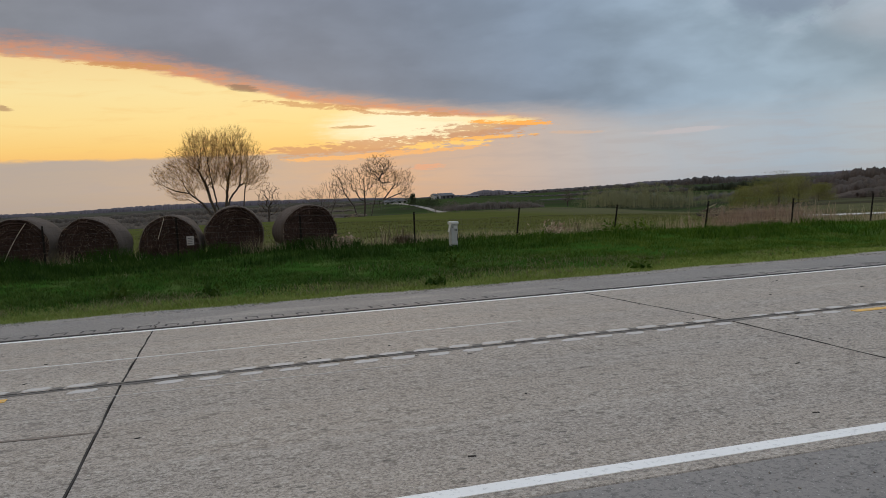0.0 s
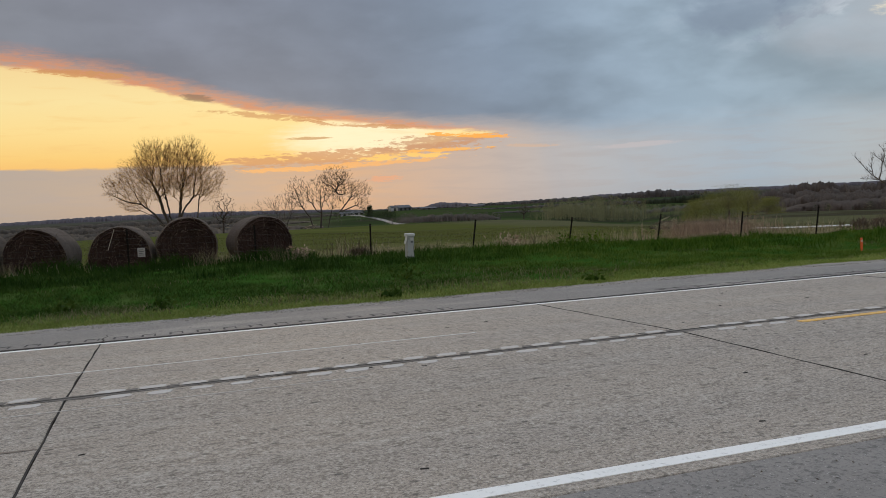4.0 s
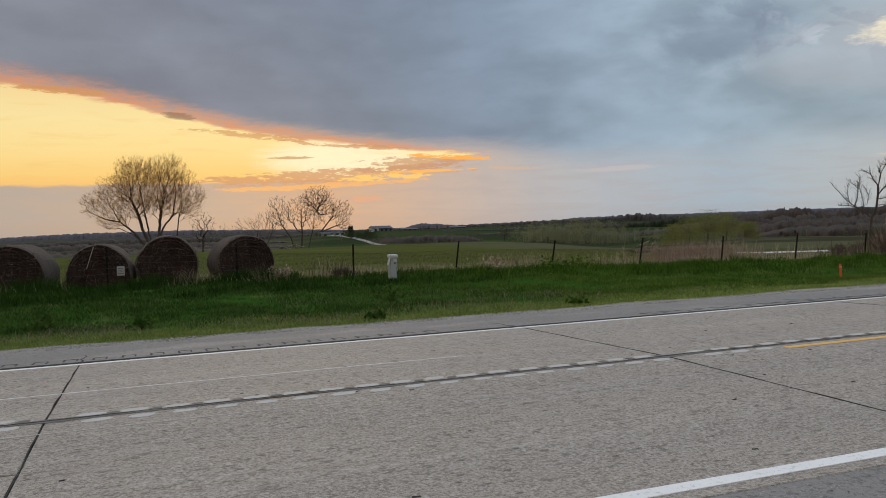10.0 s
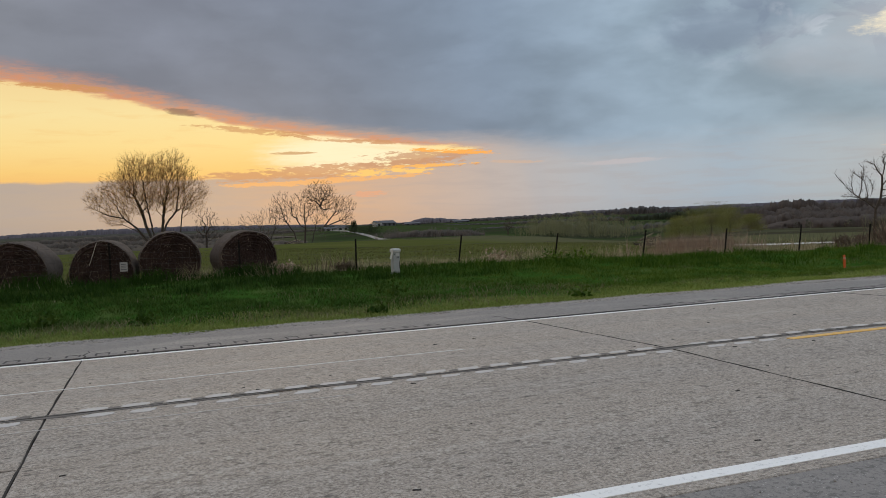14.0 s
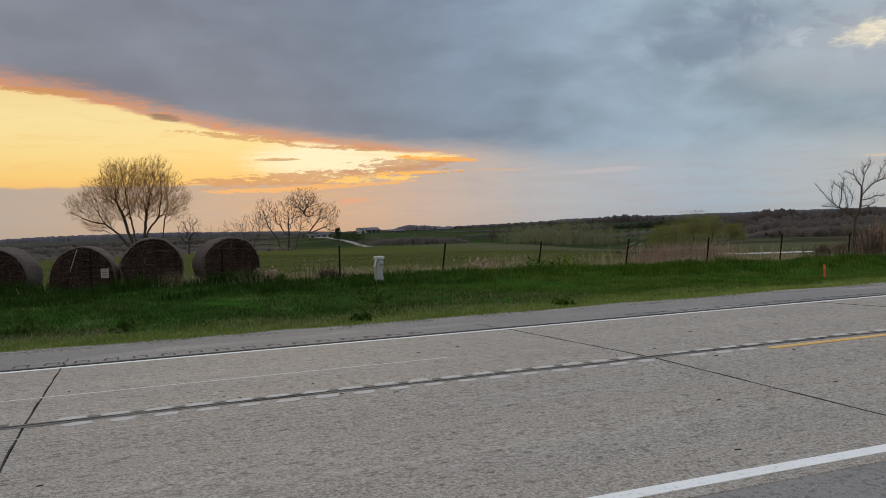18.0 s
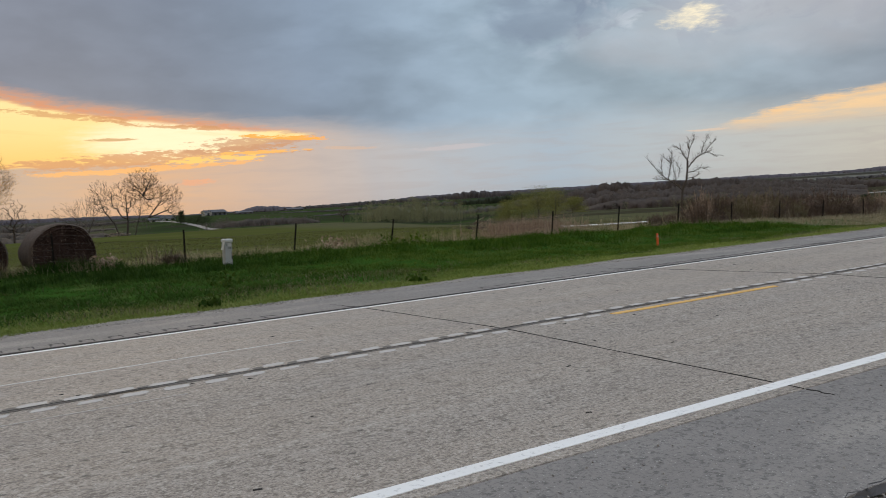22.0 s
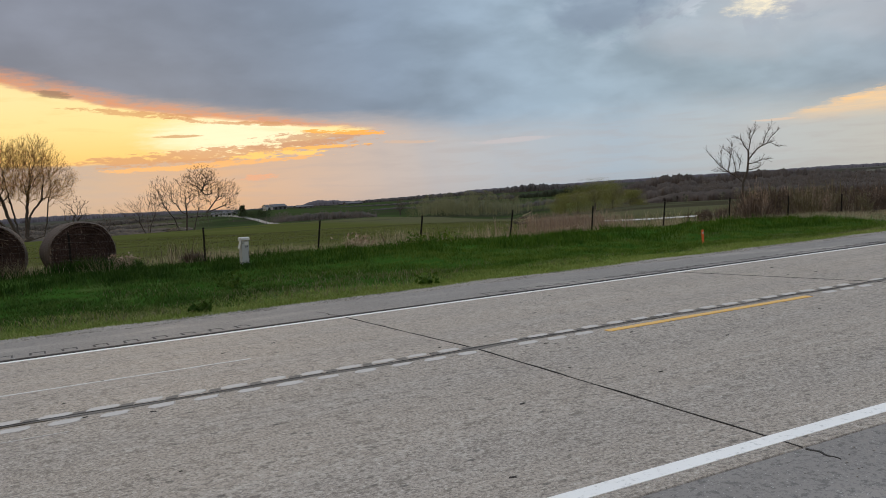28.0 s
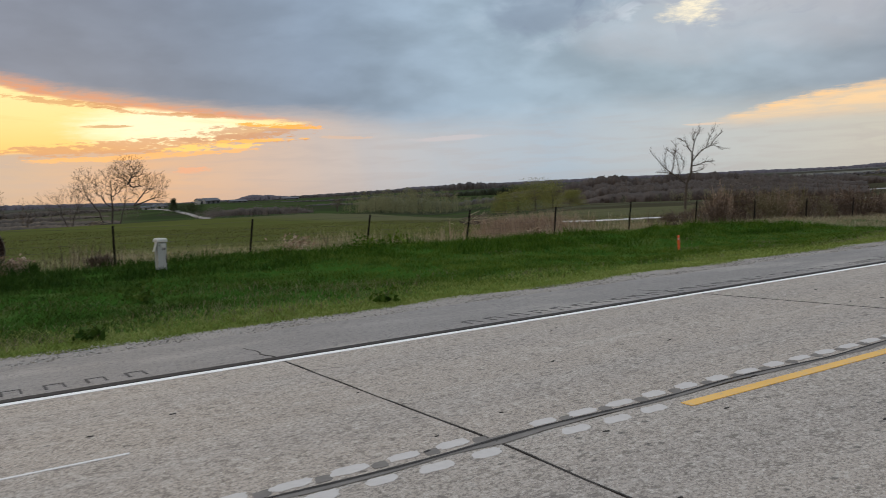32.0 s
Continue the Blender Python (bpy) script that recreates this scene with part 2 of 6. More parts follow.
# an overcast sky grows brighter towards the zenith
sky = scaled(sky, 1.0 + ZENITH * step(el, 14.0, 75.0))
air = Ex.tree.nodes.new("ShaderNodeTexSky")
air.sky_type, air.sun_disc = "NISHITA", False
air.sun_elevation, air.sun_rotation = radians(SUN_EL), radians(SUN_AZ)
back = Ex.tree.nodes.new("ShaderNodeBackground")
Ex.tree.links.new(sky.s, back.inputs[0])
thin = Ex.tree.nodes.new("ShaderNodeBackground")
thin.inputs[1].default_value = 0.0015
Ex.tree.links.new(air.outputs[0], thin.inputs[0])
both = Ex.tree.nodes.new("ShaderNodeAddShader")
Ex.tree.links.new(back.outputs[0], both.inputs[0])
Ex.tree.links.new(thin.outputs[0], both.inputs[1])
out = Ex.tree.nodes.new("ShaderNodeOutputWorld")
Ex.tree.links.new(both.outputs[0], out.inputs[0])

sun = new("sun", bpy.data.lights.new("sun", "SUN"))
sun.data.energy, sun.data.angle, sun.data.color = 0.5, radians(14), (1.0, 0.72, 0.42)
far_sun = Vector((math.sin(radians(SUN_AZ)) * math.cos(radians(SUN_EL)), math.cos(radians(SUN_AZ)) * math.cos(radians(SUN_EL)), math.sin(radians(SUN_EL))))
sun.matrix_world = look(tuple(far_sun * 100), (0, 0, 0))


# ---------------------------------------------------------------- materials
def material(name, build, rough=0.85, metal=0.0, bump=None, spec=0.3):
    """build() returns the base colour; bump: (height expression maker, strength, distance)."""
    m = bpy.data.materials.new(name)
    m.use_nodes = True
    Ex.tree = m.node_tree
    b = m.node_tree.nodes["Principled BSDF"]
    b.inputs["Metallic"].default_value = metal
    b.inputs["Specular IOR Level"].default_value = spec
    if isinstance(rough, float):
        b.inputs["Roughness"].default_value = rough
    else:
        Ex.tree.links.new(rough().s, b.inputs["Roughness"])
    c = build()
    if isinstance(c, tuple):
        b.inputs["Base Color"].default_value = (*c, 1)
    else:
        Ex.tree.links.new(c.s, b.inputs["Base Color"])
    if bump:
        n = Ex.tree.nodes.new("ShaderNodeBump")
        n.inputs["Strength"].default_value, n.inputs["Distance"].default_value = bump[1], bump[2]
        Ex.tree.links.new(bump[0]().s, n.inputs["Height"])
        Ex.tree.links.new(n.outputs[0], b.inputs["Normal"])
    return m


def where():
    return Ex(Ex.tree.nodes.new("ShaderNodeNewGeometry").outputs["Position"])


def local():
    return Ex(Ex.tree.nodes.new("ShaderNodeTexCoord").outputs["Object"])


def island():
    return Ex(Ex.tree.nodes.new("ShaderNodeNewGeometry").outputs["Random Per Island"])


def any_object():
    return Ex(Ex.tree.nodes.new("ShaderNodeObjectInfo").outputs["Random"])


def cells(v, scale, out="Distance"):
    n = Ex.tree.nodes.new("ShaderNodeTexVoronoi")
    n.inputs["Scale"].default_value = scale
    Ex.tree.links.new(v.s, n.inputs["Vector"])
    return Ex(n.outputs[out])


def long(v, k=0.12):
    """Position squeezed along the road, for marks that traffic draws out."""
    a, b, c = xyz(v)
    return vec(a * k, b, c)


def concrete_colour():
    p = where()
    x, y, z = xyz(p)
    base = mix(fbm(p, 0.35, 3), (0.308, 0.268, 0.222), (0.408, 0.356, 0.298))
    base = mix(any_object() * 0.35, base, (0.365, 0.318, 0.268))
    base = mix(step(fbm(long(p, 0.08), 1.4, 5, 0.65), 0.46, 0.7) * 0.4, base, (0.44, 0.40, 0.345))
    # wheel paths worn to the aggregate
    lane = Ex.op("ABSOLUTE", Ex.op("ABSOLUTE", y) - 1.8)
    path = step(Ex.op("ABSOLUTE", lane - 0.85), 0.5, 0.1)
    base = mix(path * 0.25, base, (0.27, 0.25, 0.23))
    base = mix(step(y, 0.4, -0.4) * 0.18, base, (0.24, 0.22, 0.195))
    speck = fbm(p, 42, 3, 0.82)
    base = mix(step(speck, 0.50, 0.60) * 0.68, base, (0.125, 0.110, 0.094))
    base = mix(step(speck, 0.46, 0.36) * 0.45, base, (0.58, 0.545, 0.49))
    worn = step(fbm(long(p, 0.25), 0.9, 4, 0.6), 0.38, 0.62)
    base = mix(step(cells(p, 42), 0.24, 0.08) * worn * 0.8, base, (0.095, 0.085, 0.075))
    base = mix(step(cells(p, 23), 0.13, 0.05) * 0.7, base, (0.66, 0.63, 0.58))
    base = mix(step(fbm(long(p, 0.03), 7.0, 4, 0.6), 0.52, 0.70) * 0.16, base, (0.50, 0.47, 0.42))
    base = mix(step(fbm(long(p, 0.55), 17, 3, 0.75), 0.55, 0.63) * 0.54, base, (0.115, 0.100, 0.086))
    base = mix(step(fbm(long(p, 0.6), 19, 3, 0.75), 0.43, 0.36) * 0.30, base, (0.58, 0.54, 0.48))
    pits = step(cells(long(p, 0.6), 7.5), 0.16, 0.09) * step(fbm(p, 1.6, 2), 0.40, 0.50)
    pits = pits + step(cells(long(p, 0.8), 16), 0.12, 0.06) * step(fbm(p, 2.1, 3), 0.48, 0.58)
    base = mix(1.0, base, (0.965, 0.94, 0.905), "MULTIPLY")
    return mix(pits * 0.62, base, (0.06, 0.054, 0.048))


CONCRETE = material("worn_concrete", concrete_colour, 0.8, bump=(lambda: fbm(where(), 45, 5, 0.7) + step(cells(where(), 26), 0.0, 0.25) * 0.6, 0.5, 0.006), spec=0.12)


def asphalt_colour():
    p = where()
    base = mix(fbm(p, 0.8, 4), (0.196, 0.178, 0.158), (0.262, 0.240, 0.214))
    base = mix(step(fbm(long(p, 0.3), 1.1, 4, 0.6), 0.48, 0.72) * 0.35, base, (0.33, 0.305, 0.27))
    base = mix(step(fbm(long(p, 0.45), 0.75, 3, 0.5), 0.52, 0.68) * 0.55, base, (0.37, 0.335, 0.285))
    base = mix(step(fbm(p, 42, 3, 0.8), 0.5, 0.62) * 0.45, base, (0.10, 0.094, 0.088))
    base = mix(step(fbm(p, 19, 3, 0.75), 0.54, 0.62) * 0.5, base, (0.075, 0.07, 0.065))
    base = mix(step(cells(p, 34), 0.18, 0.07) * 0.7, base, (0.47, 0.45, 0.41))
    return base


ASPHALT = material("weathered_asphalt", asphalt_colour, 0.85, bump=(lambda: fbm(where(), 70, 4, 0.7), 0.5, 0.005), spec=0.15)
PATCHY = material("groove_shade_dark_asphalt", lambda: mix(fbm(where(), 9, 4), (0.05, 0.046, 0.043), (0.10, 0.094, 0.09)), 0.95, spec=0.05)
WASHED = material("milled_concrete", lambda: mix(fbm(where(), 12, 5, 0.7), (0.38, 0.348, 0.308), (0.54, 0.50, 0.455)), 0.95, bump=(lambda: fbm(where(), 60, 4), 0.5, 0.004))
SEAL = material("joint_sealant", lambda: mix(fbm(where(), 14, 4), (0.026, 0.024, 0.022), (0.070, 0.064, 0.058)), 0.95, spec=0.05)
STAIN_SHADE = material("dark_seam_and_ridge_shade", lambda: mix(fbm(where(), 7, 5, 0.7), (0.11, 0.099, 0.088), (0.23, 0.208, 0.18)), 0.95, spec=0.05)
WHITE = material("road_white", lambda: mix(step(fbm(where(), 22, 5, 0.75), 0.54, 0.68) * 0.6, mix(fbm(where(), 2, 3), (0.70, 0.68, 0.63), (0.80, 0.78, 0.73)), (0.38, 0.36, 0.33)), 0.8, spec=0.1)
YELLOW = material("road_yellow", lambda: mix(step(fbm(where(), 20, 5, 0.75), 0.52, 0.66) * 0.65, mix(fbm(where(), 2, 3), (0.62, 0.335, 0.055), (0.72, 0.42, 0.10)), (0.38, 0.32, 0.23)), 0.6)


def gravel_colour():
    p = where()
    base = mix(island(), (0.15, 0.138, 0.122), (0.44, 0.41, 0.37))
    return mix(fbm(p, 3, 3) * 0.6, base, (0.25, 0.228, 0.198))


STONE = material("crushed_stone", gravel_colour, 0.9)


def gravel_bed():
    p = where()
    base = mix(fbm(p, 1.2, 4), (0.19, 0.168, 0.140), (0.30, 0.272, 0.235))
    base = mix(step(cells(p, 30), 0.35, 0.1) * 0.5, base, (0.40, 0.38, 0.35))
    base = mix(step(cells(p, 38), 0.2, 0.08) * 0.4, base, (0.14, 0.12, 0.10))
    return mix(step(fbm(p, 2.6, 5), 0.55, 0.7) * 0.5, base, (0.2, 0.175, 0.13))


GRAVEL = material("gravel_bed", gravel_bed, 0.95, bump=(lambda: step(cells(where(), 30), 0.0, 0.5), 0.6, 0.02))


def ground_colour():
    p = where()
    x, y, z = xyz(p)
    flat = vec(x, y)
    d = Ex.op("SQRT", (x + 5.0) * (x + 5.0) + (y + 7.0) * (y + 7.0))
    verge = mix(fbm(flat, 1.1, 5, 0.65), (0.018, 0.055, 0.008), (0.045, 0.105, 0.016))
    verge = mix(step(fbm(flat, 0.7, 4), 0.5, 0.7) * 0.5, verge, (0.10, 0.12, 0.04))
    verge = mix(step(y + (fbm(flat, 0.8, 4) - 0.5) * 2.5, 9.2, 7.4) * 0.8, verge, (0.125, 0.165, 0.035))
    rows = fbm(vec(x * 0.04, y * 0.55), 1.0, 4, 0.6)
    field = mix(rows, (0.056, 0.066, 0.016), (0.092, 0.098, 0.030))
    field = mix(step(fbm(flat, 0.07, 4), 0.45, 0.65) * 0.25, field, (0.12, 0.12, 0.04))
    straw = mix(fbm(flat, 0.9, 5, 0.7), (0.090, 0.092, 0.034), (0.160, 0.146, 0.066))
    near = mix(step(y + (fbm(flat, 0.3, 3) - 0.5) * 6.0, 21.0, 27.0), straw, field)
    near = mix(step(y, 16.6, 18.2), verge, near)
    right = Ex.op("MAXIMUM", step(x - y * 0.68, 6.0, 14.0) * step(y, 18.0, 22.0), step(x, 26.0, 36.0) * step(y + (fbm(flat, 0.6, 3) - 0.5) * 2.0, 10.5, 13.5))
    near = mix(right, near, mix(fbm(flat, 0.25, 5, 0.7), (0.062, 0.068, 0.032), (0.115, 0.108, 0.055)))
    turn = Ex.op("ARCTAN2", x + 5.2, y + 7.3) * 57.29578
    # far parcels: strips across the view, parted by bearing
    strip_ = fbm(vec(turn * 0.09, Ex.op("LOGARITHM", d, 2.0) * 2.6), 1.0, 1, 0.3)
    far = mix(step(strip_, 0.40, 0.42), (0.036, 0.038, 0.022), (0.030, 0.042, 0.017))
    far = mix(step(strip_, 0.50, 0.52), far, (0.040, 0.058, 0.020))
    far = mix(step(strip_, 0.60, 0.62), far, (0.044, 0.050, 0.024))
    far = mix(step(fbm(flat, 0.03, 4, 0.6), 0.45, 0.7) * 0.35, far, (0.045, 0.055, 0.022))
    dull = Ex.op("MAXIMUM", step(turn, 37.0, 40.0), step(turn, 13.0, 8.0))
    far = mix(dull * 0.85, far, mix(step(strip_, 0.47, 0.5), (0.052, 0.046, 0.028), (0.072, 0.068, 0.040)))
    slope = step(turn, 60.5, 62.5) * step(d, 318.0, 326.0) * step(d, 520.0, 470.0)
    far = mix(slope * 0.8, far, (0.058, 0.074, 0.024))
    far = mix(step(turn, 52.0, 58.0) * step(d, 900.0, 1000.0) * step(strip_, 0.48, 0.5) * 0.6, far, (0.21, 0.20, 0.175))
    # distance haze put into the ground colour as a growing grey
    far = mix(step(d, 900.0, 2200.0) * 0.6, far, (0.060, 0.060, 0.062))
    return mix(step(d, 124.0, 134.0), near, far)


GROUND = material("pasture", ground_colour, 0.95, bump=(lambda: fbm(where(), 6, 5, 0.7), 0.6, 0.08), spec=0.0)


def leafy(name, a, b, c, rough=0.7, through_=0.0):
    """Leaf and blade colours; through_: how much light passes from behind."""
    m = material(name, lambda: mix(island(), mix(fbm(where(), 0.5, 3), a, b), mix(island(), b, c)), rough, spec=0.06)
    if through_:
        Ex.tree = m.node_tree
        t, x, p, o = (m.node_tree.nodes.new("ShaderNodeBsdfTranslucent"), m.node_tree.nodes.new("ShaderNodeMixShader"), m.node_tree.nodes["Principled BSDF"], m.node_tree.nodes["Material Output"])
        Ex.tree.links.new(p.inputs["Base Color"].links[0].from_socket, t.inputs["Color"])
        x.inputs[0].default_value = through_
        Ex.tree.links.new(p.outputs[0], x.inputs[1])
        Ex.tree.links.new(t.outputs[0], x.inputs[2])
        Ex.tree.links.new(x.outputs[0], o.inputs[0])
    return m


def sward(name, dark, mid, pale, through_, east_light):
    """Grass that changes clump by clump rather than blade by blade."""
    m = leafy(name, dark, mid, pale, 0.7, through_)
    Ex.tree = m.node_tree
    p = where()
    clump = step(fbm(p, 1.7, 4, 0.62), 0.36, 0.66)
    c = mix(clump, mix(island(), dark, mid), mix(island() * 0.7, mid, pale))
    # colour lifted further east along the verge, standing in for stronger light there
    c = mix(step(xyz(p)[0], -2.0, 9.0), c, mix(1.0, c, east_light, "MULTIPLY"))
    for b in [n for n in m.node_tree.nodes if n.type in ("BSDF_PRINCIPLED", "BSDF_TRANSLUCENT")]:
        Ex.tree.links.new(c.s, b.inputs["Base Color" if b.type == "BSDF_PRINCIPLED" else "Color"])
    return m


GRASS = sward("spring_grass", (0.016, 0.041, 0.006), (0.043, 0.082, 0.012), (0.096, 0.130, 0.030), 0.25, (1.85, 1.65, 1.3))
# darker copy for the tall bank grass: the bank's shade is in the colour
SHADEGRASS = sward("shaded_rank_grass", (0.008, 0.026, 0.003), (0.022, 0.054, 0.006), (0.048, 0.086, 0.014), 0.2, (2.2, 1.95, 1.4))
PALE = sward("mown_edge_grass", (0.105, 0.150, 0.028), (0.185, 0.225, 0.055), (0.28, 0.290, 0.115), 0.25, (1.12, 1.15, 1.05))
FIELDGRASS = leafy("field_grass", (0.064, 0.074, 0.020), (0.094, 0.100, 0.030), (0.15, 0.142, 0.056), 0.7, 0.25)
SCUFF = material("brown_scuff", lambda: mix(fbm(where(), 16, 5, 0.75), (0.10, 0.080, 0.062), (0.27, 0.225, 0.18)), 0.85)
SCRAPED = material("scraped_concrete", lambda: mix(fbm(where(), 14, 5, 0.7), (0.46, 0.44, 0.41), (0.74, 0.71, 0.66)), 0.85)
DRY = leafy("dry_grass", (0.20, 0.16, 0.09), (0.33, 0.275, 0.17), (0.44, 0.38, 0.26), 0.7, 0.2)
STRAW = leafy("weathered_straw", (0.05, 0.036, 0.026), (0.11, 0.08, 0.058), (0.24, 0.19, 0.14), 0.8)
TUFT = leafy("dead_tuft_grass", (0.10, 0.085, 0.045), (0.18, 0.15, 0.085), (0.26, 0.22, 0.14), 0.7, 0.2)
RUSSET = leafy("russet_grass", (0.19, 0.13, 0.09), (0.32, 0.225, 0.16), (0.42, 0.33, 0.245), 0.7, 0.2)
BRUSH = leafy("brown_brush", (0.075, 0.052, 0.040), (0.13, 0.093, 0.070), (0.20, 0.15, 0.115), 0.8, 0.2)
BARK = material("grey_brown_bark", lambda: mix(fbm(where(), 3, 4), (0.045, 0.036, 0.030), (0.10, 0.082, 0.066)), 0.95, bump=(lambda: fbm(where(), 12, 4), 0.6, 0.05))
TWIG = leafy("bare_twigs", (0.065, 0.048, 0.036), (0.10, 0.076, 0.056), (0.15, 0.112, 0.08))
# lit copy of the twigs: amber backlight painted into the colour
BACKLITTWIG = leafy("backlit_twigs", (0.16, 0.095, 0.045), (0.26, 0.155, 0.07), (0.36, 0.22, 0.10), 0.7, 0.4)
# the buds' amber is sunset backlight put into their colour
BACKLITBUD = leafy("backlit_spring_buds", (0.66, 0.33, 0.08), (0.76, 0.41, 0.12), (0.84, 0.50, 0.16), 0.7, 0.7)
GREYWOOD = leafy("bare_far_woods", (0.115, 0.100, 0.090), (0.135, 0.117, 0.103), (0.155, 0.135, 0.118), 0.8, 0.3)
LIME = leafy("new_leaf", (0.13, 0.14, 0.034), (0.18, 0.185, 0.050), (0.24, 0.235, 0.075), 0.7, 0.4)
OLIVE = leafy("budding_woods", (0.155, 0.160, 0.080), (0.19, 0.195, 0.10), (0.235, 0.23, 0.125), 0.7, 0.4)
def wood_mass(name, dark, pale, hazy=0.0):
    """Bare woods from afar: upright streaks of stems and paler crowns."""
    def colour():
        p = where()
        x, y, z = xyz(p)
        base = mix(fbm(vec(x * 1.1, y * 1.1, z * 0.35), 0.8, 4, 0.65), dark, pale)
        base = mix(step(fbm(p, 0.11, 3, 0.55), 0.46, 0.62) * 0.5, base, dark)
        # hazy: how much distance haze is painted in as a grey-mauve tint
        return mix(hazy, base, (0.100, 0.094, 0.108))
    return material(name, colour, 0.95, bump=(lambda: fbm(where(), 1.6, 4, 0.7), 0.4, 0.4), spec=0.05)


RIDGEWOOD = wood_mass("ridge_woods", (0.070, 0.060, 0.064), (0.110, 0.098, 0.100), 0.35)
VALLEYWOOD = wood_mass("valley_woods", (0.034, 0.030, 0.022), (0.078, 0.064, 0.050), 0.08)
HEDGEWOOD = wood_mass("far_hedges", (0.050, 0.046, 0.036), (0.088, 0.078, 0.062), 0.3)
BAREWOOD = wood_mass("bare_brown_woods", (0.034, 0.027, 0.022), (0.094, 0.074, 0.060))
OLIVEWOOD = wood_mass("budding_olive_woods", (0.062, 0.062, 0.034), (0.120, 0.122, 0.062), 0.1)
CEDARWOOD = wood_mass("dark_cedar_woods", (0.016, 0.020, 0.012), (0.036, 0.042, 0.022))
CEDAR = leafy("cedar", (0.020, 0.030, 0.014), (0.032, 0.046, 0.020), (0.050, 0.062, 0.028))
STEEL = material("weathered_steel", lambda: mix(fbm(where(), 9, 4), (0.008, 0.007, 0.006), (0.020, 0.016, 0.013)), 0.9, 0.0, spec=0.1)
WIRE = material("galvanised_wire", lambda: mix(fbm(where(), 5, 3), (0.07, 0.064, 0.058), (0.12, 0.110, 0.098)), 0.8, 0.2)
CABINET = material("grey_green_enamel", lambda: mix(step(fbm(local(), 7, 4), 0.5, 0.75) * 0.5, (0.34, 0.355, 0.335), (0.24, 0.24, 0.215)), 0.7)
CAPTOP = material("pale_cap", lambda: mix(fbm(local(), 9, 4), (0.43, 0.435, 0.405), (0.54, 0.54, 0.505)), 0.7)
INK = material("dark_print", lambda: mix(fbm(local(), 20, 3), (0.05, 0.05, 0.05), (0.10, 0.10, 0.10)), 0.6)
PAPER = material("faded_sign", lambda: mix(fbm(local(), 9, 4), (0.26, 0.24, 0.22), (0.40, 0.38, 0.35)), 0.6)
ORANGE = material("orange_marker", lambda: mix(fbm(local(), 6, 4), (0.62, 0.095, 0.02), (0.75, 0.15, 0.035)), 0.5)
BROWN = material("brown_panel", lambda: mix(fbm(local(), 4, 4), (0.14, 0.055, 0.035), (0.19, 0.085, 0.055)), 0.6)


def hay_colour():
    p = local()
    x, y, z = xyz(p)
    r = Ex.op("SQRT", x * x + z * z)
    turn = Ex.op("ARCTAN2", z, x)
    coil = Ex.op("SINE", (r * 16.0 + turn * 0.9 + (fbm(p, 3, 4) - 0.5) * 7.0) * 3.0)
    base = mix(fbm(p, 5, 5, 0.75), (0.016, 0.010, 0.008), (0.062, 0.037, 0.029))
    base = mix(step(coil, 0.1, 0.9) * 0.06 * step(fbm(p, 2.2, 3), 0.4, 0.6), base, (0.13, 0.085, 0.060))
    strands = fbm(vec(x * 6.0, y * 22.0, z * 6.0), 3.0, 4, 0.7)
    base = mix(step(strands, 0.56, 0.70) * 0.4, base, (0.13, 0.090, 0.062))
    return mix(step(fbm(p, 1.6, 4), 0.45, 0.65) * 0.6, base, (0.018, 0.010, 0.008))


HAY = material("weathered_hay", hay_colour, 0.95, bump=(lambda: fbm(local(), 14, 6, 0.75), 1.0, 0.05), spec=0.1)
WRAP = material("paler_side_hay", lambda: mix(fbm(local(), 9, 5, 0.75), (0.034, 0.025, 0.019), (0.120, 0.090, 0.068)), 0.9, bump=(lambda: fbm(local(), 20, 5), 0.9, 0.03))
TWINE = material("pale_twine", lambda: mix(fbm(local(), 20, 3), (0.36, 0.31, 0.24), (0.46, 0.40, 0.32)), 0.8)
BARNWHITE = material("white_siding", lambda: mix(fbm(where(), 0.4, 4), (0.42, 0.42, 0.42), (0.54, 0.54, 0.53)), 0.8, spec=0.05)
BARNGREY = material("grey_siding", lambda: mix(fbm(where(), 0.3, 4), (0.11, 0.11, 0.115), (0.17, 0.17, 0.172)), 0.8, spec=0.05)
ROOFING = material("grey_metal_roof", lambda: mix(fbm(where(), 0.3, 4), (0.10, 0.10, 0.105), (0.15, 0.15, 0.155)), 0.9, spec=0.05)
DARK = material("dark_opening", lambda: mix(fbm(where(), 1.0, 2), (0.015, 0.015, 0.016), (0.03, 0.03, 0.03)), 0.7)
CHALK = material("pale_concrete_lane", lambda: mix(fbm(where(), 0.5, 4), (0.52, 0.50, 0.47), (0.66, 0.64, 0.61)), 0.95)
LANE = material("pale_gravel_lane", lambda: mix(fbm(where(), 0.5, 4), (0.20, 0.185, 0.165), (0.30, 0.28, 0.255)), 0.95)


# ---------------------------------------------------------------- mesh helpers
def fast_mesh(name, verts, faces, mat, smooth=False):
    """A mesh from arrays: verts n x 3, faces m x k."""
    verts, faces = np.asarray(verts, np.float32).reshape(-1, 3), np.asarray(faces, np.int32)
    me = bpy.data.meshes.new(name)
    k = faces.shape[1]
    me.vertices.add(len(verts))
    me.vertices.foreach_set("co", verts.ravel())
    me.loops.add(faces.size)
    me.loops.foreach_set("vertex_index", faces.ravel())
    me.polygons.add(len(faces))
    me.polygons.foreach_set("loop_start", np.arange(0, faces.size, k, dtype=np.int32))
    me.polygons.foreach_set("use_smooth", np.full(len(faces), smooth))
    me.update(calc_edges=True)
    me.materials.append(mat)
    return me


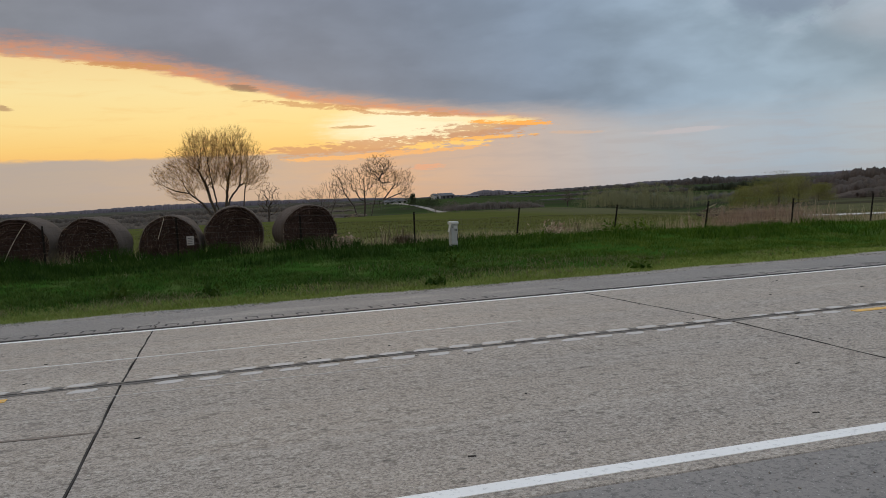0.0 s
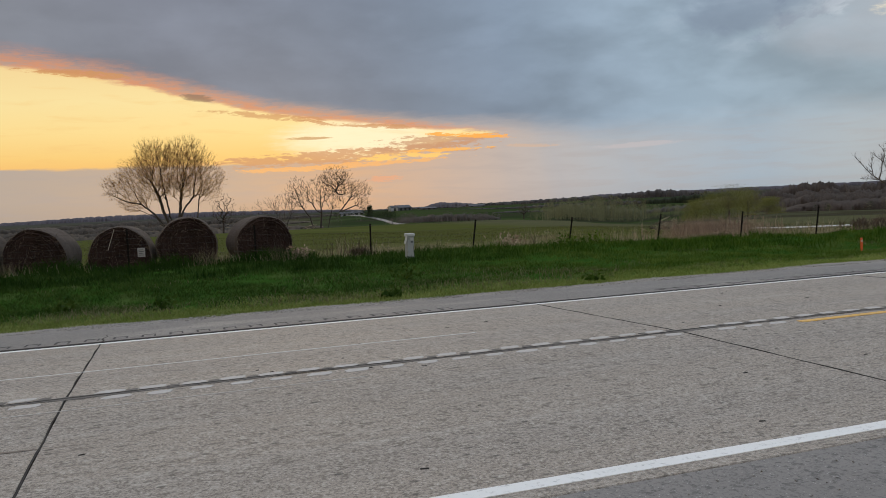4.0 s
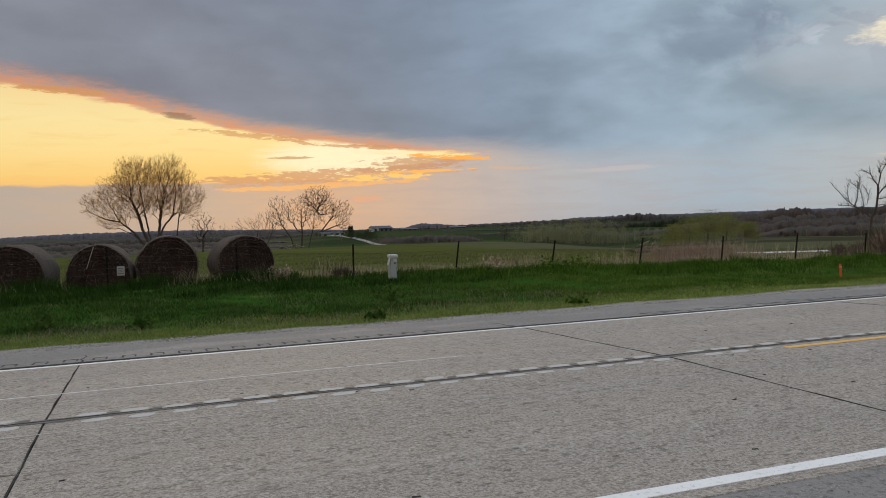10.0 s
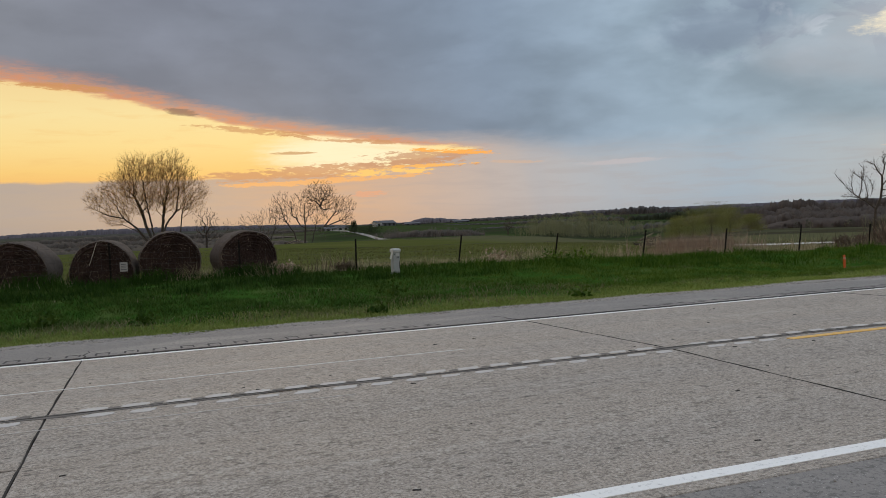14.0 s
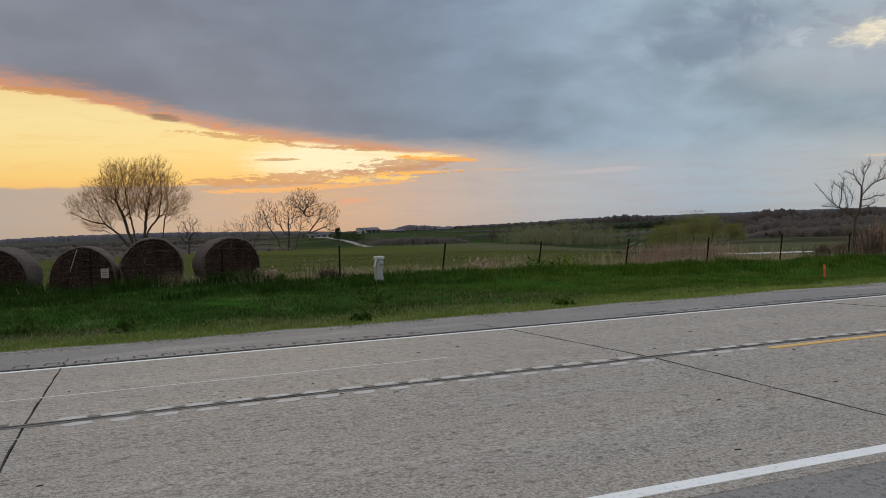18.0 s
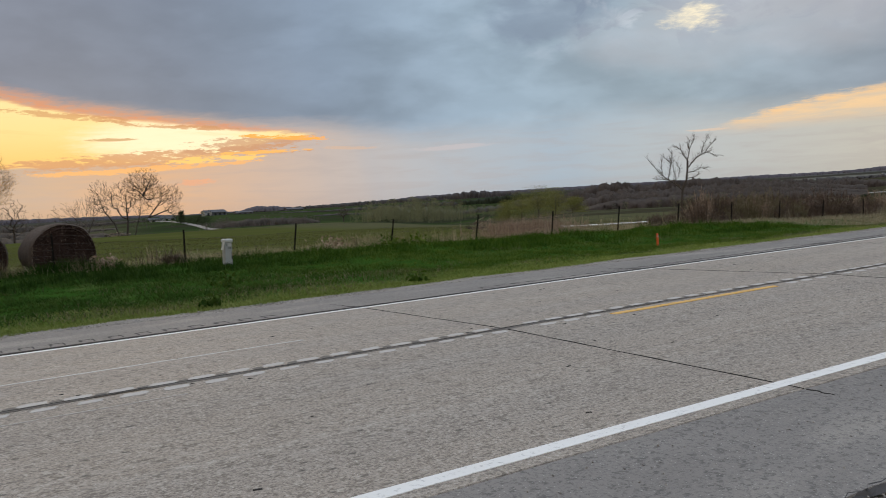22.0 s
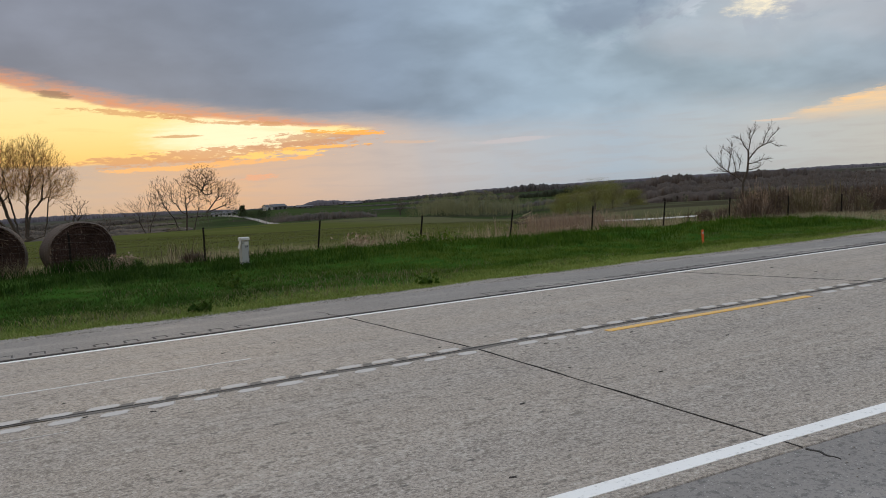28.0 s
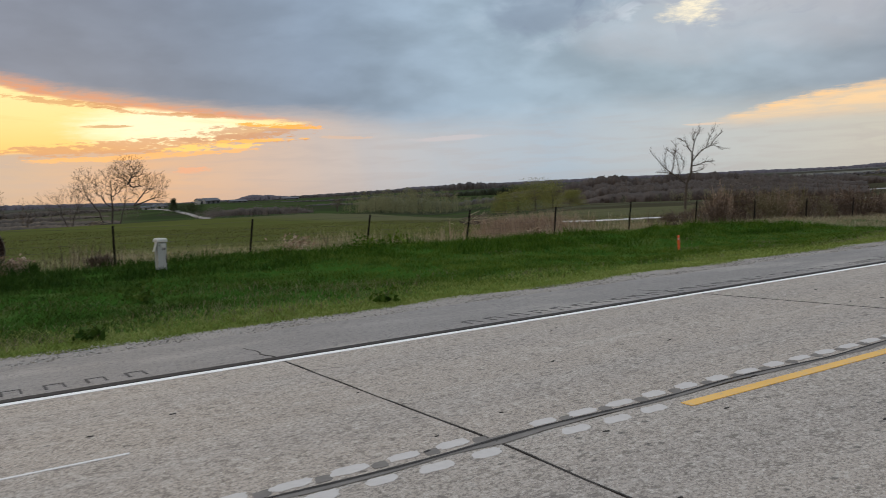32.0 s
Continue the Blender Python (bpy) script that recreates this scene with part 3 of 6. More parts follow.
class Shape:
    """Collects quads and triangles of one mesh."""

    def __init__(self):
        self.v, self.f = [], []

    def add(self, v, f):
        n = len(self.v)
        self.v += [tuple(p) for p in v]
        self.f += [tuple(i + n for i in q) for q in f]
        return self

    def box(self, a, b, m=None, bevel=0.0):
        (x0, y0, z0), (x1, y1, z1) = a, b
        e = bevel
        v = [(x0, y0, z0), (x1, y0, z0), (x1, y1, z0), (x0, y1, z0)]
        f = [(3, 2, 1, 0)]
        if e:
            v += [(x0, y0, z1 - e), (x1, y0, z1 - e), (x1, y1, z1 - e), (x0, y1, z1 - e)]
            v += [(x0 + e, y0 + e, z1), (x1 - e, y0 + e, z1), (x1 - e, y1 - e, z1), (x0 + e, y1 - e, z1)]
            f += [(i, (i + 1) % 4, 4 + (i + 1) % 4, 4 + i) for i in range(4)]
            f += [(4 + i, 4 + (i + 1) % 4, 8 + (i + 1) % 4, 8 + i) for i in range(4)] + [(8, 9, 10, 11)]
        else:
            v += [(x0, y0, z1), (x1, y0, z1), (x1, y1, z1), (x0, y1, z1)]
            f += [(i, (i + 1) % 4, 4 + (i + 1) % 4, 4 + i) for i in range(4)] + [(4, 5, 6, 7)]
        if m:
            v = [tuple(m @ Vector(p)) for p in v]
        return self.add(v, f)

    def tube(self, points, radii, sides=6):
        """A tapered tube along points, closed at its ends."""
        pts = [Vector(p) for p in points]
        rings = []
        for i, p in enumerate(pts):
            t = (pts[min(i + 1, len(pts) - 1)] - pts[max(i - 1, 0)]).normalized()
            a = t.orthogonal().normalized() if i == 0 else (a - t * a.dot(t)).normalized()
            b = t.cross(a)
            rings.append([p + (a * math.cos(q) + b * math.sin(q)) * radii[i] for q in (2 * math.pi * k / sides for k in range(sides))])
        v = [q for r in rings for q in r]
        f = [(i * sides + k, i * sides + (k + 1) % sides, (i + 1) * sides + (k + 1) % sides, (i + 1) * sides + k) for i in range(len(pts) - 1) for k in range(sides)]
        f += [tuple(range(sides))[::-1], tuple(range((len(pts) - 1) * sides, len(pts) * sides))]
        return self.add(v, f)

    def mesh(self, name, mat, smooth=False):
        me = bpy.data.meshes.new(name)
        me.from_pydata(self.v, [], self.f)
        if smooth:
            me.polygons.foreach_set("use_smooth", [True] * len(me.polygons))
        me.materials.append(mat)
        me.update()
        return me


def part(name, shape, mat, parent=None, label="", smooth=False):
    """One mesh object under a thing or a part."""
    me = shape.mesh(name, mat, smooth) if isinstance(shape, Shape) else shape
    ob = new(name, me)
    ob.parent = parent
    return tagged(ob, label)


def thing(name, label, category, m=None, group="", kind=""):
    ob = new(name)
    if m is not None:
        ob.matrix_world = m
    return tagged(ob, label, category, group, kind)


def sm(x, a, b):
    t = np.clip((np.asarray(x, float) - a) / (b - a), 0, 1)
    return t * t * (3 - 2 * t)


rng = np.random.default_rng(7)
EYE = np.array([-5.2, -7.3])


def at_bearing(az, d):
    """Ground place by bearing from the roadside (degrees right of the road's normal) and distance."""
    return EYE[0] + d * math.sin(radians(az)), EYE[1] + d * math.cos(radians(az))


BEARINGS = (-40, 5, 16, 24, 28, 32, 36, 42, 50, 56, 63, 70, 85)
# how steeply the eye looks down on the land, bearing by bearing, at each distance
LIE = (
    (62, (-1.6, -1.6, -1.6, -1.65, -1.8, -2.0, -2.2, -2.32, -2.28, -2.3, -2.3, -2.3, -2.3)),
    (90, (-1.1, -1.1, -1.1, -1.12, -1.4, -1.75, -1.95, -1.95, -1.95, -1.9, -1.9, -1.9, -1.9)),
    (120, (-0.95, -1.0, -0.97, -1.0, -1.29, -1.76, -1.85, -1.7, -1.7, -1.7, -1.7, -1.6, -1.6)),
    (170, (-1.5, -1.5, -1.5, -1.55, -1.7, -2.0, -1.8, -1.35, -1.5, -1.65, -1.55, -1.4, -1.3)),
    (300, (-1.1, -1.1, -1.05, -1.1, -1.2, -1.5, -1.25, -1.2, -1.25, -1.25, -1.15, -1.0, -0.9)),
    (430, (-0.9, -0.7, -0.3, -0.6, -0.7, -0.9, -0.7, -0.9, -0.9, -0.9, -0.6, -0.42, -0.4)),
    (620, (-0.6, -0.4, 0.02, -0.25, -0.3, -0.35, -0.4, -0.5, -0.5, -0.5, -0.45, -0.3, -0.3)),
    (900, (-0.4, -0.2, 0.05, 0.0, -0.05, -0.1, -0.15, -0.2, -0.2, -0.3, -0.1, -0.1, -0.1)),
    (1500, (0.0, 0.05, 0.08, 0.1, 0.15, 0.2, 0.2, 0.2, 0.2, 0.15, 0.15, 0.15, 0.15)),
    (2500, (0.2, 0.25, 0.1, 0.15, 0.2, 0.25, 0.3, 0.3, 0.3, 0.25, 0.3, 0.3, 0.3)),
)


def land_z(az, d):
    """Height of the rolling land past the fence: a pasture up to its crest, a valley, then long hills."""
    level = [np.interp(az, BEARINGS, row) for _, row in LIE]
    el = level[0]
    for (d0, _), (d1, _), a, b in zip(LIE[:-1], LIE[1:], level[:-1], level[1:]):
        el = np.where(d > d0, a + (b - a) * np.clip((d - d0) / (d1 - d0), 0, 1), el)
    return 1.46 + d * np.tan(np.radians(el))


def ground_z(x, y):
    x, y = np.asarray(x, float), np.asarray(y, float)
    left = np.interp(y, [-400, -60, -12, -5.6, -5.0, 5.2, 6.7, 8.0, 11, 13, 15.3, 16.6, 18, 22], [-6, -2.0, -0.35, -0.20, -0.32, -0.34, -0.22, -0.25, -0.27, -0.17, -0.02, 0.06, 0.05, 0.05])
    right = np.interp(y, [-400, -60, -12, -5.6, -5.0, 5.2, 6.7, 8.0, 11, 13, 15.3, 16.6, 18, 22], [-6, -2.0, -0.35, -0.20, -0.32, -0.34, -0.22, -0.29, -0.55, -0.62, -0.35, -0.20, -0.22, -0.35])
    east = np.interp(y, [-400, -60, -12, -5.6, -5.0, 5.2, 6.7, 8.0, 11, 13, 15.3, 16.6, 18, 22], [-6, -2.0, -0.35, -0.20, -0.32, -0.34, -0.22, -0.32, -0.8, -1.1, -0.95, -0.8, -0.75, -0.9])
    z = left + (right - left) * sm(x, 4, 18) + (east - right) * sm(x, 18, 40)
    z = z + 0.05 * np.sin(x * 1.3) * np.sin(y * 0.9 + x * 0.3) * sm(y, 7, 9) * (1 - sm(y, 40, 60))
    # the pasture falls gently away
    z = z - 0.004 * np.clip(y - 22, 0, 90)
    d = np.hypot(x - EYE[0], y - EYE[1])
    az = np.degrees(np.arctan2(x - EYE[0], y - EYE[1]))
    roadside = 1 - sm(np.abs(y), 18, 40)
    east_side = sm(az, 24, 38)
    b = (sm(d, 75, 118) * (1 - east_side) + sm(d, 38, 60) * east_side) * (1 - roadside)
    return z * (1 - b) + land_z(az, np.maximum(d, 62)) * b


def gz(x, y):
    return float(ground_z(x, y))


# ---------------------------------------------------------------- the ground, one sheet to the horizon
def spread(lo, hi, fine, limit, growth=1.16):
    """Grid lines: even steps from lo to hi, then growing out to the limit on both sides."""
    mid = list(np.arange(lo, hi + fine / 2, fine))
    s, up = fine, [mid[-1]]
    while up[-1] < limit:
        s *= growth
        up.append(up[-1] + s)
    s, down = fine, [mid[0]]
    while down[-1] > -limit:
        s *= growth
        down.append(down[-1] - s)
    return np.array(down[:0:-1] + mid + up[1:])


gx, gy = spread(-24, 60, 0.7, 4300, 1.06), spread(-9, 34, 0.45, 4300, 1.06)
GX, GY = np.meshgrid(gx, gy, indexing="ij")
nx, ny = GX.shape
idx = np.arange(nx * ny).reshape(nx, ny)
quads = np.stack([idx[:-1, :-1], idx[1:, :-1], idx[1:, 1:], idx[:-1, 1:]], -1).reshape(-1, 4)
ground = new("ground", fast_mesh("ground", np.stack([GX, GY, ground_z(GX, GY)], -1), quads, GROUND, True))
tagged(ground, "rolling green pasture and far fields beside the road", "ground", kind="structure")


# ---------------------------------------------------------------- the road
CROWN = 0.016
LANE_W, BAY = 3.66, 6.096


def road_z(y):
    a = abs(y)
    return -CROWN * min(a, 3.66) - 0.04 * max(0.0, a - 3.66)


def strip(x0, x1, y0, y1, lift, steps=1):
    """A thin band on the road's surface, with depth, following its fall."""
    s = Shape()
    n = max(1, steps)
    for i in range(n):
        a, b = x0 + (x1 - x0) * i / n, x0 + (x1 - x0) * (i + 1) / n
        v = [(a, y0, road_z(y0) - 0.01), (b, y0, road_z(y0) - 0.01), (b, y1, road_z(y1) - 0.01), (a, y1, road_z(y1) - 0.01)]
        v += [(p[0], p[1], p[2] + 0.01 + lift) for p in v]
        s.add(v, [(0, 1, 5, 4), (1, 2, 6, 5), (2, 3, 7, 6), (3, 0, 4, 7), (4, 5, 6, 7)])
    return s


road = thing("road", "two-lane highway of worn grey concrete slabs with sealed joints", "road", kind="structure")
ROAD_L, ROAD_R = -420.0, 900.0


def slab_mesh(name, side, length):
    """One bay of a lane: its top falls from the crown, with rounded arrises."""
    y0, y1 = (0.012, LANE_W) if side > 0 else (-LANE_W, -0.012)
    e = 0.006
    top = lambda y: road_z(y)
    v = [(0.006, y0, -0.3), (length - 0.006, y0, -0.3), (length - 0.006, y1, -0.3), (0.006, y1, -0.3)]
    v += [(p[0], p[1], top(p[1]) - e) for p in v[:4]]
    v += [(0.006 + e, y0 + e, top(y0 + e)), (length - 0.006 - e, y0 + e, top(y0 + e)), (length - 0.006 - e, y1 - e, top(y1 - e)), (0.006 + e, y1 - e, top(y1 - e))]
    f = [(i, (i + 1) % 4, 4 + (i + 1) % 4, 4 + i) for i in range(4)] + [(4 + i, 4 + (i + 1) % 4, 8 + (i + 1) % 4, 8 + i) for i in range(4)] + [(8, 9, 10, 11)]
    return Shape().add(v, f).mesh(name, CONCRETE)


# bays near the walk are single slabs; those further off are joined
NEAR_BAYS = range(-6, 16)
for side in (1, -1):
    me = slab_mesh("slab", side, BAY)
    for k in NEAR_BAYS:
        ob = part("slab", me, CONCRETE, road)
        ob.location = (k * BAY, 0, 0)
    rest = Shape()
    for k in list(range(int(ROAD_L // BAY), NEAR_BAYS[0])) + list(range(NEAR_BAYS[-1] + 1, int(ROAD_R // BAY))):
        src = me
        rest.add([(v.co.x + k * BAY, v.co.y, v.co.z) for v in src.vertices], [tuple(p.vertices) for p in src.polygons])
    ob = part("far_slabs", rest, CONCRETE, road)
    tagged(ob, kind="stuff")

# sealant in the joints, a little ragged
for k in NEAR_BAYS:
    for side in (1, -1):
        s = Shape()
        n = 14
        v, f = [], []
        for i in range(n + 1):
            y = side * LANE_W * i / n
            w = 0.004 + 0.004 * random.random()
            c = k * BAY + 0.01 * math.sin(i * 1.7 + k) * 0.6 + random.uniform(-0.004, 0.004)
            v += [(c - w, y, road_z(y) + 0.003), (c + w, y, road_z(y) + 0.003), (c - w, y, road_z(y) - 0.03), (c + w, y, road_z(y) - 0.03)]
        for i in range(n):
            a, b = 4 * i, 4 * i + 4
            f += [(a, a + 1, b + 1, b), (a + 2, a, b, b + 2), (a + 1, a + 3, b + 3, b + 1)]
        part("joint_seal", s.add(v, f), SEAL, road)

# the centre seam: a dark worn band with a crack of sealant
v, f, v2, f2 = [], [], [], []
n = 900
for i in range(n + 1):
    x = -40 + 160 * i / n
    c = 0.018 * math.sin(x * 1.1) + 0.012 * math.sin(x * 2.9 + 1)
    w = 0.026 + 0.010 * math.sin(x * 5.1) + 0.01 * random.random()
    near_joint = abs((x + BAY / 2) % BAY - BAY / 2)
    w += 0.04 * max(0.0, 1 - near_joint / 0.35)
    v += [(x, c - w, road_z(c - w) + 0.004), (x, c + w, road_z(c + w) + 0.004)]
    c2 = c + 0.02 + 0.012 * math.sin(x * 3.3)
    w2 = 0.009 + 0.007 * random.random()
    v2 += [(x, c2 - w2, 0.0055), (x, c2 + w2, 0.0055)]
    if i:
        f.append((2 * i - 2, 2 * i, 2 * i + 1, 2 * i - 1))
        f2.append((2 * i - 2, 2 * i, 2 * i + 1, 2 * i - 1))
part("centre_seam", Shape().add(v, f), STAIN_SHADE, road, "dark worn centre seam")
part("centre_seal", Shape().add(v2, f2), SEAL, road)


def lens_patch(length, y0, y1, name, mat, lift, skew=0.0):
    """A shallow milled hollow seen as a washed patch with a worn, uneven outline."""
    n = 24
    pts = []
    for i in range(n):
        a = 2 * math.pi * i / n
        cx, cy = math.cos(a), math.sin(a)
        worn = 1 + random.uniform(-0.13, 0.10)
        px = math.copysign(abs(cx) ** 0.6, cx) * length / 2 * worn
        py = math.copysign(abs(cy) ** 0.6, cy) * (y1 - y0) / 2 * worn
        pts.append((px + py * skew, (y0 + y1) / 2 + py))
    v = [(x, y, road_z(y) + lift) for x, y in pts] + [(x * 1.03, y, road_z(y) - 0.01) for x, y in pts]
    f = [tuple(range(n))] + [(i + n, (i + 1) % n + n, (i + 1) % n, i) for i in range(n)]
    return Shape().add(v, f).mesh(name, mat)


# the centre rumble strip: washed hollows on both sides of the seam
far_side = [lens_patch(random.uniform(0.20, 0.25), 0.075, random.uniform(0.18, 0.215), "rumble_hollow", WASHED, 0.003, 0.3) for _ in range(6)]
near_side = [lens_patch(random.uniform(0.18, 0.23), random.uniform(-0.20, -0.17), -0.075, "rumble_hollow", WASHED, 0.003, 0.3) for _ in range(6)]
# flat dark lenses between the far hollows: the ridges' shade as colour
shadow_far = [lens_patch(0.10, 0.045, 0.15, "rumble_ridge", STAIN_SHADE, 0.0025, 0.3) for _ in range(4)]
for i in range(-60, 150):
    x = 0.46 + i * 0.345
    if abs((x + BAY / 2) % BAY - BAY / 2) < 0.18:
        continue
    part("rumble_hollow", random.choice(far_side), WASHED, road).location = (x, random.uniform(-0.01, 0.01), 0)
    on_dash = any(a - 0.1 < x < b + 0.1 for a, b in ((-9.85, -6.75), (1.45, 4.55), (12.95, 16.05), (24.45, 27.5)))
    if not on_dash:
        part("rumble_hollow", random.choice(near_side), WASHED, road).location = (x + 0.06, random.uniform(-0.01, 0.01), 0)
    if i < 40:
        part("rumble_ridge", random.choice(shadow_far), STAIN_SHADE, road).location = (x + 0.17, 0, 0)

# painted lines
part("edge_line", strip(ROAD_L, ROAD_R, -3.54, -3.42, 0.004, 40), WHITE, road, "white painted edge line")
part("edge_line", strip(ROAD_L, ROAD_R, 3.54, 3.64, 0.004, 40), WHITE, road, "white painted edge line")
for k in range(-8, 40):
    a = 1.45 + k * 11.5
    part("yellow_dash", strip(a, a + 3.1, -0.245, -0.145, 0.0055, 3), YELLOW, road, "worn yellow centre dash")
part("shoulder_joint", strip(-60, 160, 3.655, 3.80, 0.009, 60), SEAL, road, "dark strip between slab and shoulder")
SCRAPES = ((-14.0, -1.85, 1.36), (-6.6, -3.6, -0.45))
# faint pale drag marks in the far lane
for a, b, y in SCRAPES:
    part("scrape", strip(a, b, y, y + (0.032 if y > 0 else 0.015), 0.004, 2), SCRAPED if y > 0 else WASHED, road, "pale scrape along the lane")


v, f = [], []
for i in range(25):
    t = i / 24
    x, y = -6.75 + 0.95 * t, -1.43 - 0.075 * t
    w = 0.03 * math.sin(math.pi * min(1, t * 1.3 + 0.08)) ** 0.7 * (1 - 0.5 * t) * random.uniform(0.7, 1.2) + 0.003 if t < 0.95 else 0.003
    v += [(x, y - w, road_z(y) + 0.003), (x, y + w, road_z(y) + 0.003)]
    if i:
        f.append((2 * i - 2, 2 * i, 2 * i + 1, 2 * i - 1))
part("tyre_scuff", Shape().add(v, f), SCUFF, road, "faint brown tyre scuff")


def shoulder(name, y_in, y_out, wob, label):
    """A paved shoulder with a broken outer edge."""
    s = Shape()
    xs = list(np.arange(-30, 70, 0.22)) + list(np.geomspace(70, ROAD_R, 30))
    xs = list(-np.geomspace(-ROAD_L, 31, 20)) + xs
    sg = 1 if y_out > 0 else -1
    v, f = [], []
    for i, x in enumerate(xs):
        yo = y_out + sg * wob * (0.5 * math.sin(x * 2.3) * math.sin(x * 0.7) + random.uniform(-0.7, 0.7) * 0.6)
        v += [(x, y_in, road_z(y_in)), (x, yo, road_z(yo) + 0.006), (x, yo + sg * 0.03, road_z(yo) - 0.11)]
        if i:
            a, b = 3 * i - 3, 3 * i
            q = [(a, b, b + 1, a + 1), (a + 1, b + 1, b + 2, a + 2)]
            f += q if sg > 0 else [t[::-1] for t in q]
    ob = part(name, s.add(v, f), ASPHALT)
    return tagged(ob, label, "shoulder", kind="structure")


far_shoulder = shoulder("shoulder_far", 3.675, 5.95, 0.09, "weathered grey asphalt shoulder with rumble strip")
near_shoulder = shoulder("shoulder_near", -3.675, -4.93, 0.04, "weathered grey asphalt shoulder with crumbling edge")


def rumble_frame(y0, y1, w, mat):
    """The dark outline of a milled groove: three edges, their shade laid on as dark strips."""
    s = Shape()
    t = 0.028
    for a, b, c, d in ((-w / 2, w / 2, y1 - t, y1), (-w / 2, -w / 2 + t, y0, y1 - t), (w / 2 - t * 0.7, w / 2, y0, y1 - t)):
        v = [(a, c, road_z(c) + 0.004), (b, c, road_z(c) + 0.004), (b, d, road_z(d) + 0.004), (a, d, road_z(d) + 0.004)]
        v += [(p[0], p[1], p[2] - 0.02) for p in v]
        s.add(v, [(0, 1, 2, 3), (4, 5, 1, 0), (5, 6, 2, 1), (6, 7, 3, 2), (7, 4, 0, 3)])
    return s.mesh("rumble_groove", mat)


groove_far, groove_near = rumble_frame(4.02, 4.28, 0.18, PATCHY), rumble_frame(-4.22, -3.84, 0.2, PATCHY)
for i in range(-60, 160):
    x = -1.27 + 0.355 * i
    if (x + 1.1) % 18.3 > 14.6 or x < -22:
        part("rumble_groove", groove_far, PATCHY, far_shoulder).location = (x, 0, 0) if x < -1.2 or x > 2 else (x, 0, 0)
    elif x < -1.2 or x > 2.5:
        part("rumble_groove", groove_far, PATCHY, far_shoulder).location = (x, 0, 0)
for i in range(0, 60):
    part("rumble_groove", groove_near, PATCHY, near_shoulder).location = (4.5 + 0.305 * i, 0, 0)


def band(name, ys, lift, label, mat, wob=0.0, ends=(-120, 220)):
    """A sheet of loose gravel beside the pavement, with an uneven edge."""
    xs = np.concatenate([-np.geomspace(-ends[0], 31, 14), np.arange(-30, 70, 0.5), np.geomspace(70, ends[1], 16)])
    v, f = [], []
    m = len(ys)
    for i, x in enumerate(xs):
        for j, y in enumerate(ys):
            yy = y + (wob * (math.sin(x * 1.7) * 0.5 + random.uniform(-0.5, 0.5)) if j == m - 1 else 0)
            v.append((x, yy, lift[j] + random.uniform(-0.008, 0.008)))
        if i:
            for j in range(m - 1):
                a, b = (i - 1) * m + j, i * m + j
                f.append((a, b, b + 1, a + 1) if ys[-1] > 0 else (a + 1, b + 1, b, a))
    ob = part(name, Shape().add(v, f), mat, smooth=True)
    return tagged(ob, label, "gravel", kind="structure")


band("gravel_far", [5.82, 6.1, 6.4, 6.95], [-0.168, -0.160, -0.165, -0.21], "pale crushed gravel strip along the pavement", GRAVEL, 0.25)
band("gravel_near", [-4.88, -5.2, -6.0, -8.0, -12.5], [-0.14, -0.125, -0.13, -0.15, -0.4], "tan gravel roadside with scattered stones", GRAVEL, 0.4)

# the crumbling edge of the near asphalt
v, f = [], []
edge_x = np.arange(-8, 40, 0.09)
for i, x in enumerate(edge_x):
    c = -4.95 + 0.02 * math.sin(x * 2.3) * math.sin(x * 0.7) + random.uniform(-0.03, 0.03)
    w = 0.012 + 0.034 * random.random()
    v += [(x, c + w * 0.8, road_z(c) + 0.009), (x, c - w * 0.2, road_z(c) - 0.02 * random.random()), (x, c - w * 1.5, -0.118 + 0.004 * random.random())]
    if i:
        a, b = 3 * i - 3, 3 * i
        f += [(a + 1, b + 1, b, a), (a + 2, b + 2, b + 1, a + 1)]
part("broken_edge", Shape().add(v, f), PATCHY, near_shoulder, "dark crumbling edge of the asphalt")
for k in range(70):
    x = random.uniform(-5, 16)
    y = -5.0 - abs(random.gauss(0, 0.12))
    q = random.uniform(0.008, 0.028)
    m = pose(x, y, -0.115, random.uniform(-20, 20), random.uniform(-20, 20), random.uniform(0, 180))
    part("asphalt_crumb", Shape().box((-q, -q * 0.7, -q * 0.3), (q, q * 0.7, q * 0.4), m, bevel=q * 0.2), PATCHY, near_shoulder)
# cracks across the shoulders where the slab joints meet them
for k in range(-3, 9):
    for y0, y1, par in ((3.7, 4.75, far_shoulder), (-3.90, -3.69, near_shoulder)):
        pts, n = [], 9
        for i in range(n + 1):
            y = y0 + (y1 - y0) * i / n
            pts.append((k * BAY + (0.02 if y0 > 0 else 0.012) * math.sin(i * 1.3 + k) + random.uniform(-0.008, 0.008), y))
        v, f = [], []
        for i, (x, y) in enumerate(pts):
            w = (0.012 if y0 > 0 else 0.010) * (1 - 0.6 * i / n if y0 > 0 else 0.4 + 0.6 * i / n)
            v += [(x - w, y, road_z(y) + 0.004), (x + w, y, road_z(y) + 0.004), (x - w, y, road_z(y) - 0.02), (x + w, y, road_z(y) - 0.02)]
            if i:
                a, b = 4 * i - 4, 4 * i
                f += [(a, a + 1, b + 1, b), (a + 2, a, b, b + 2), (a + 1, a + 3, b + 3, b + 1)]
        part("crack", Shape().add(v, f), SEAL, par)
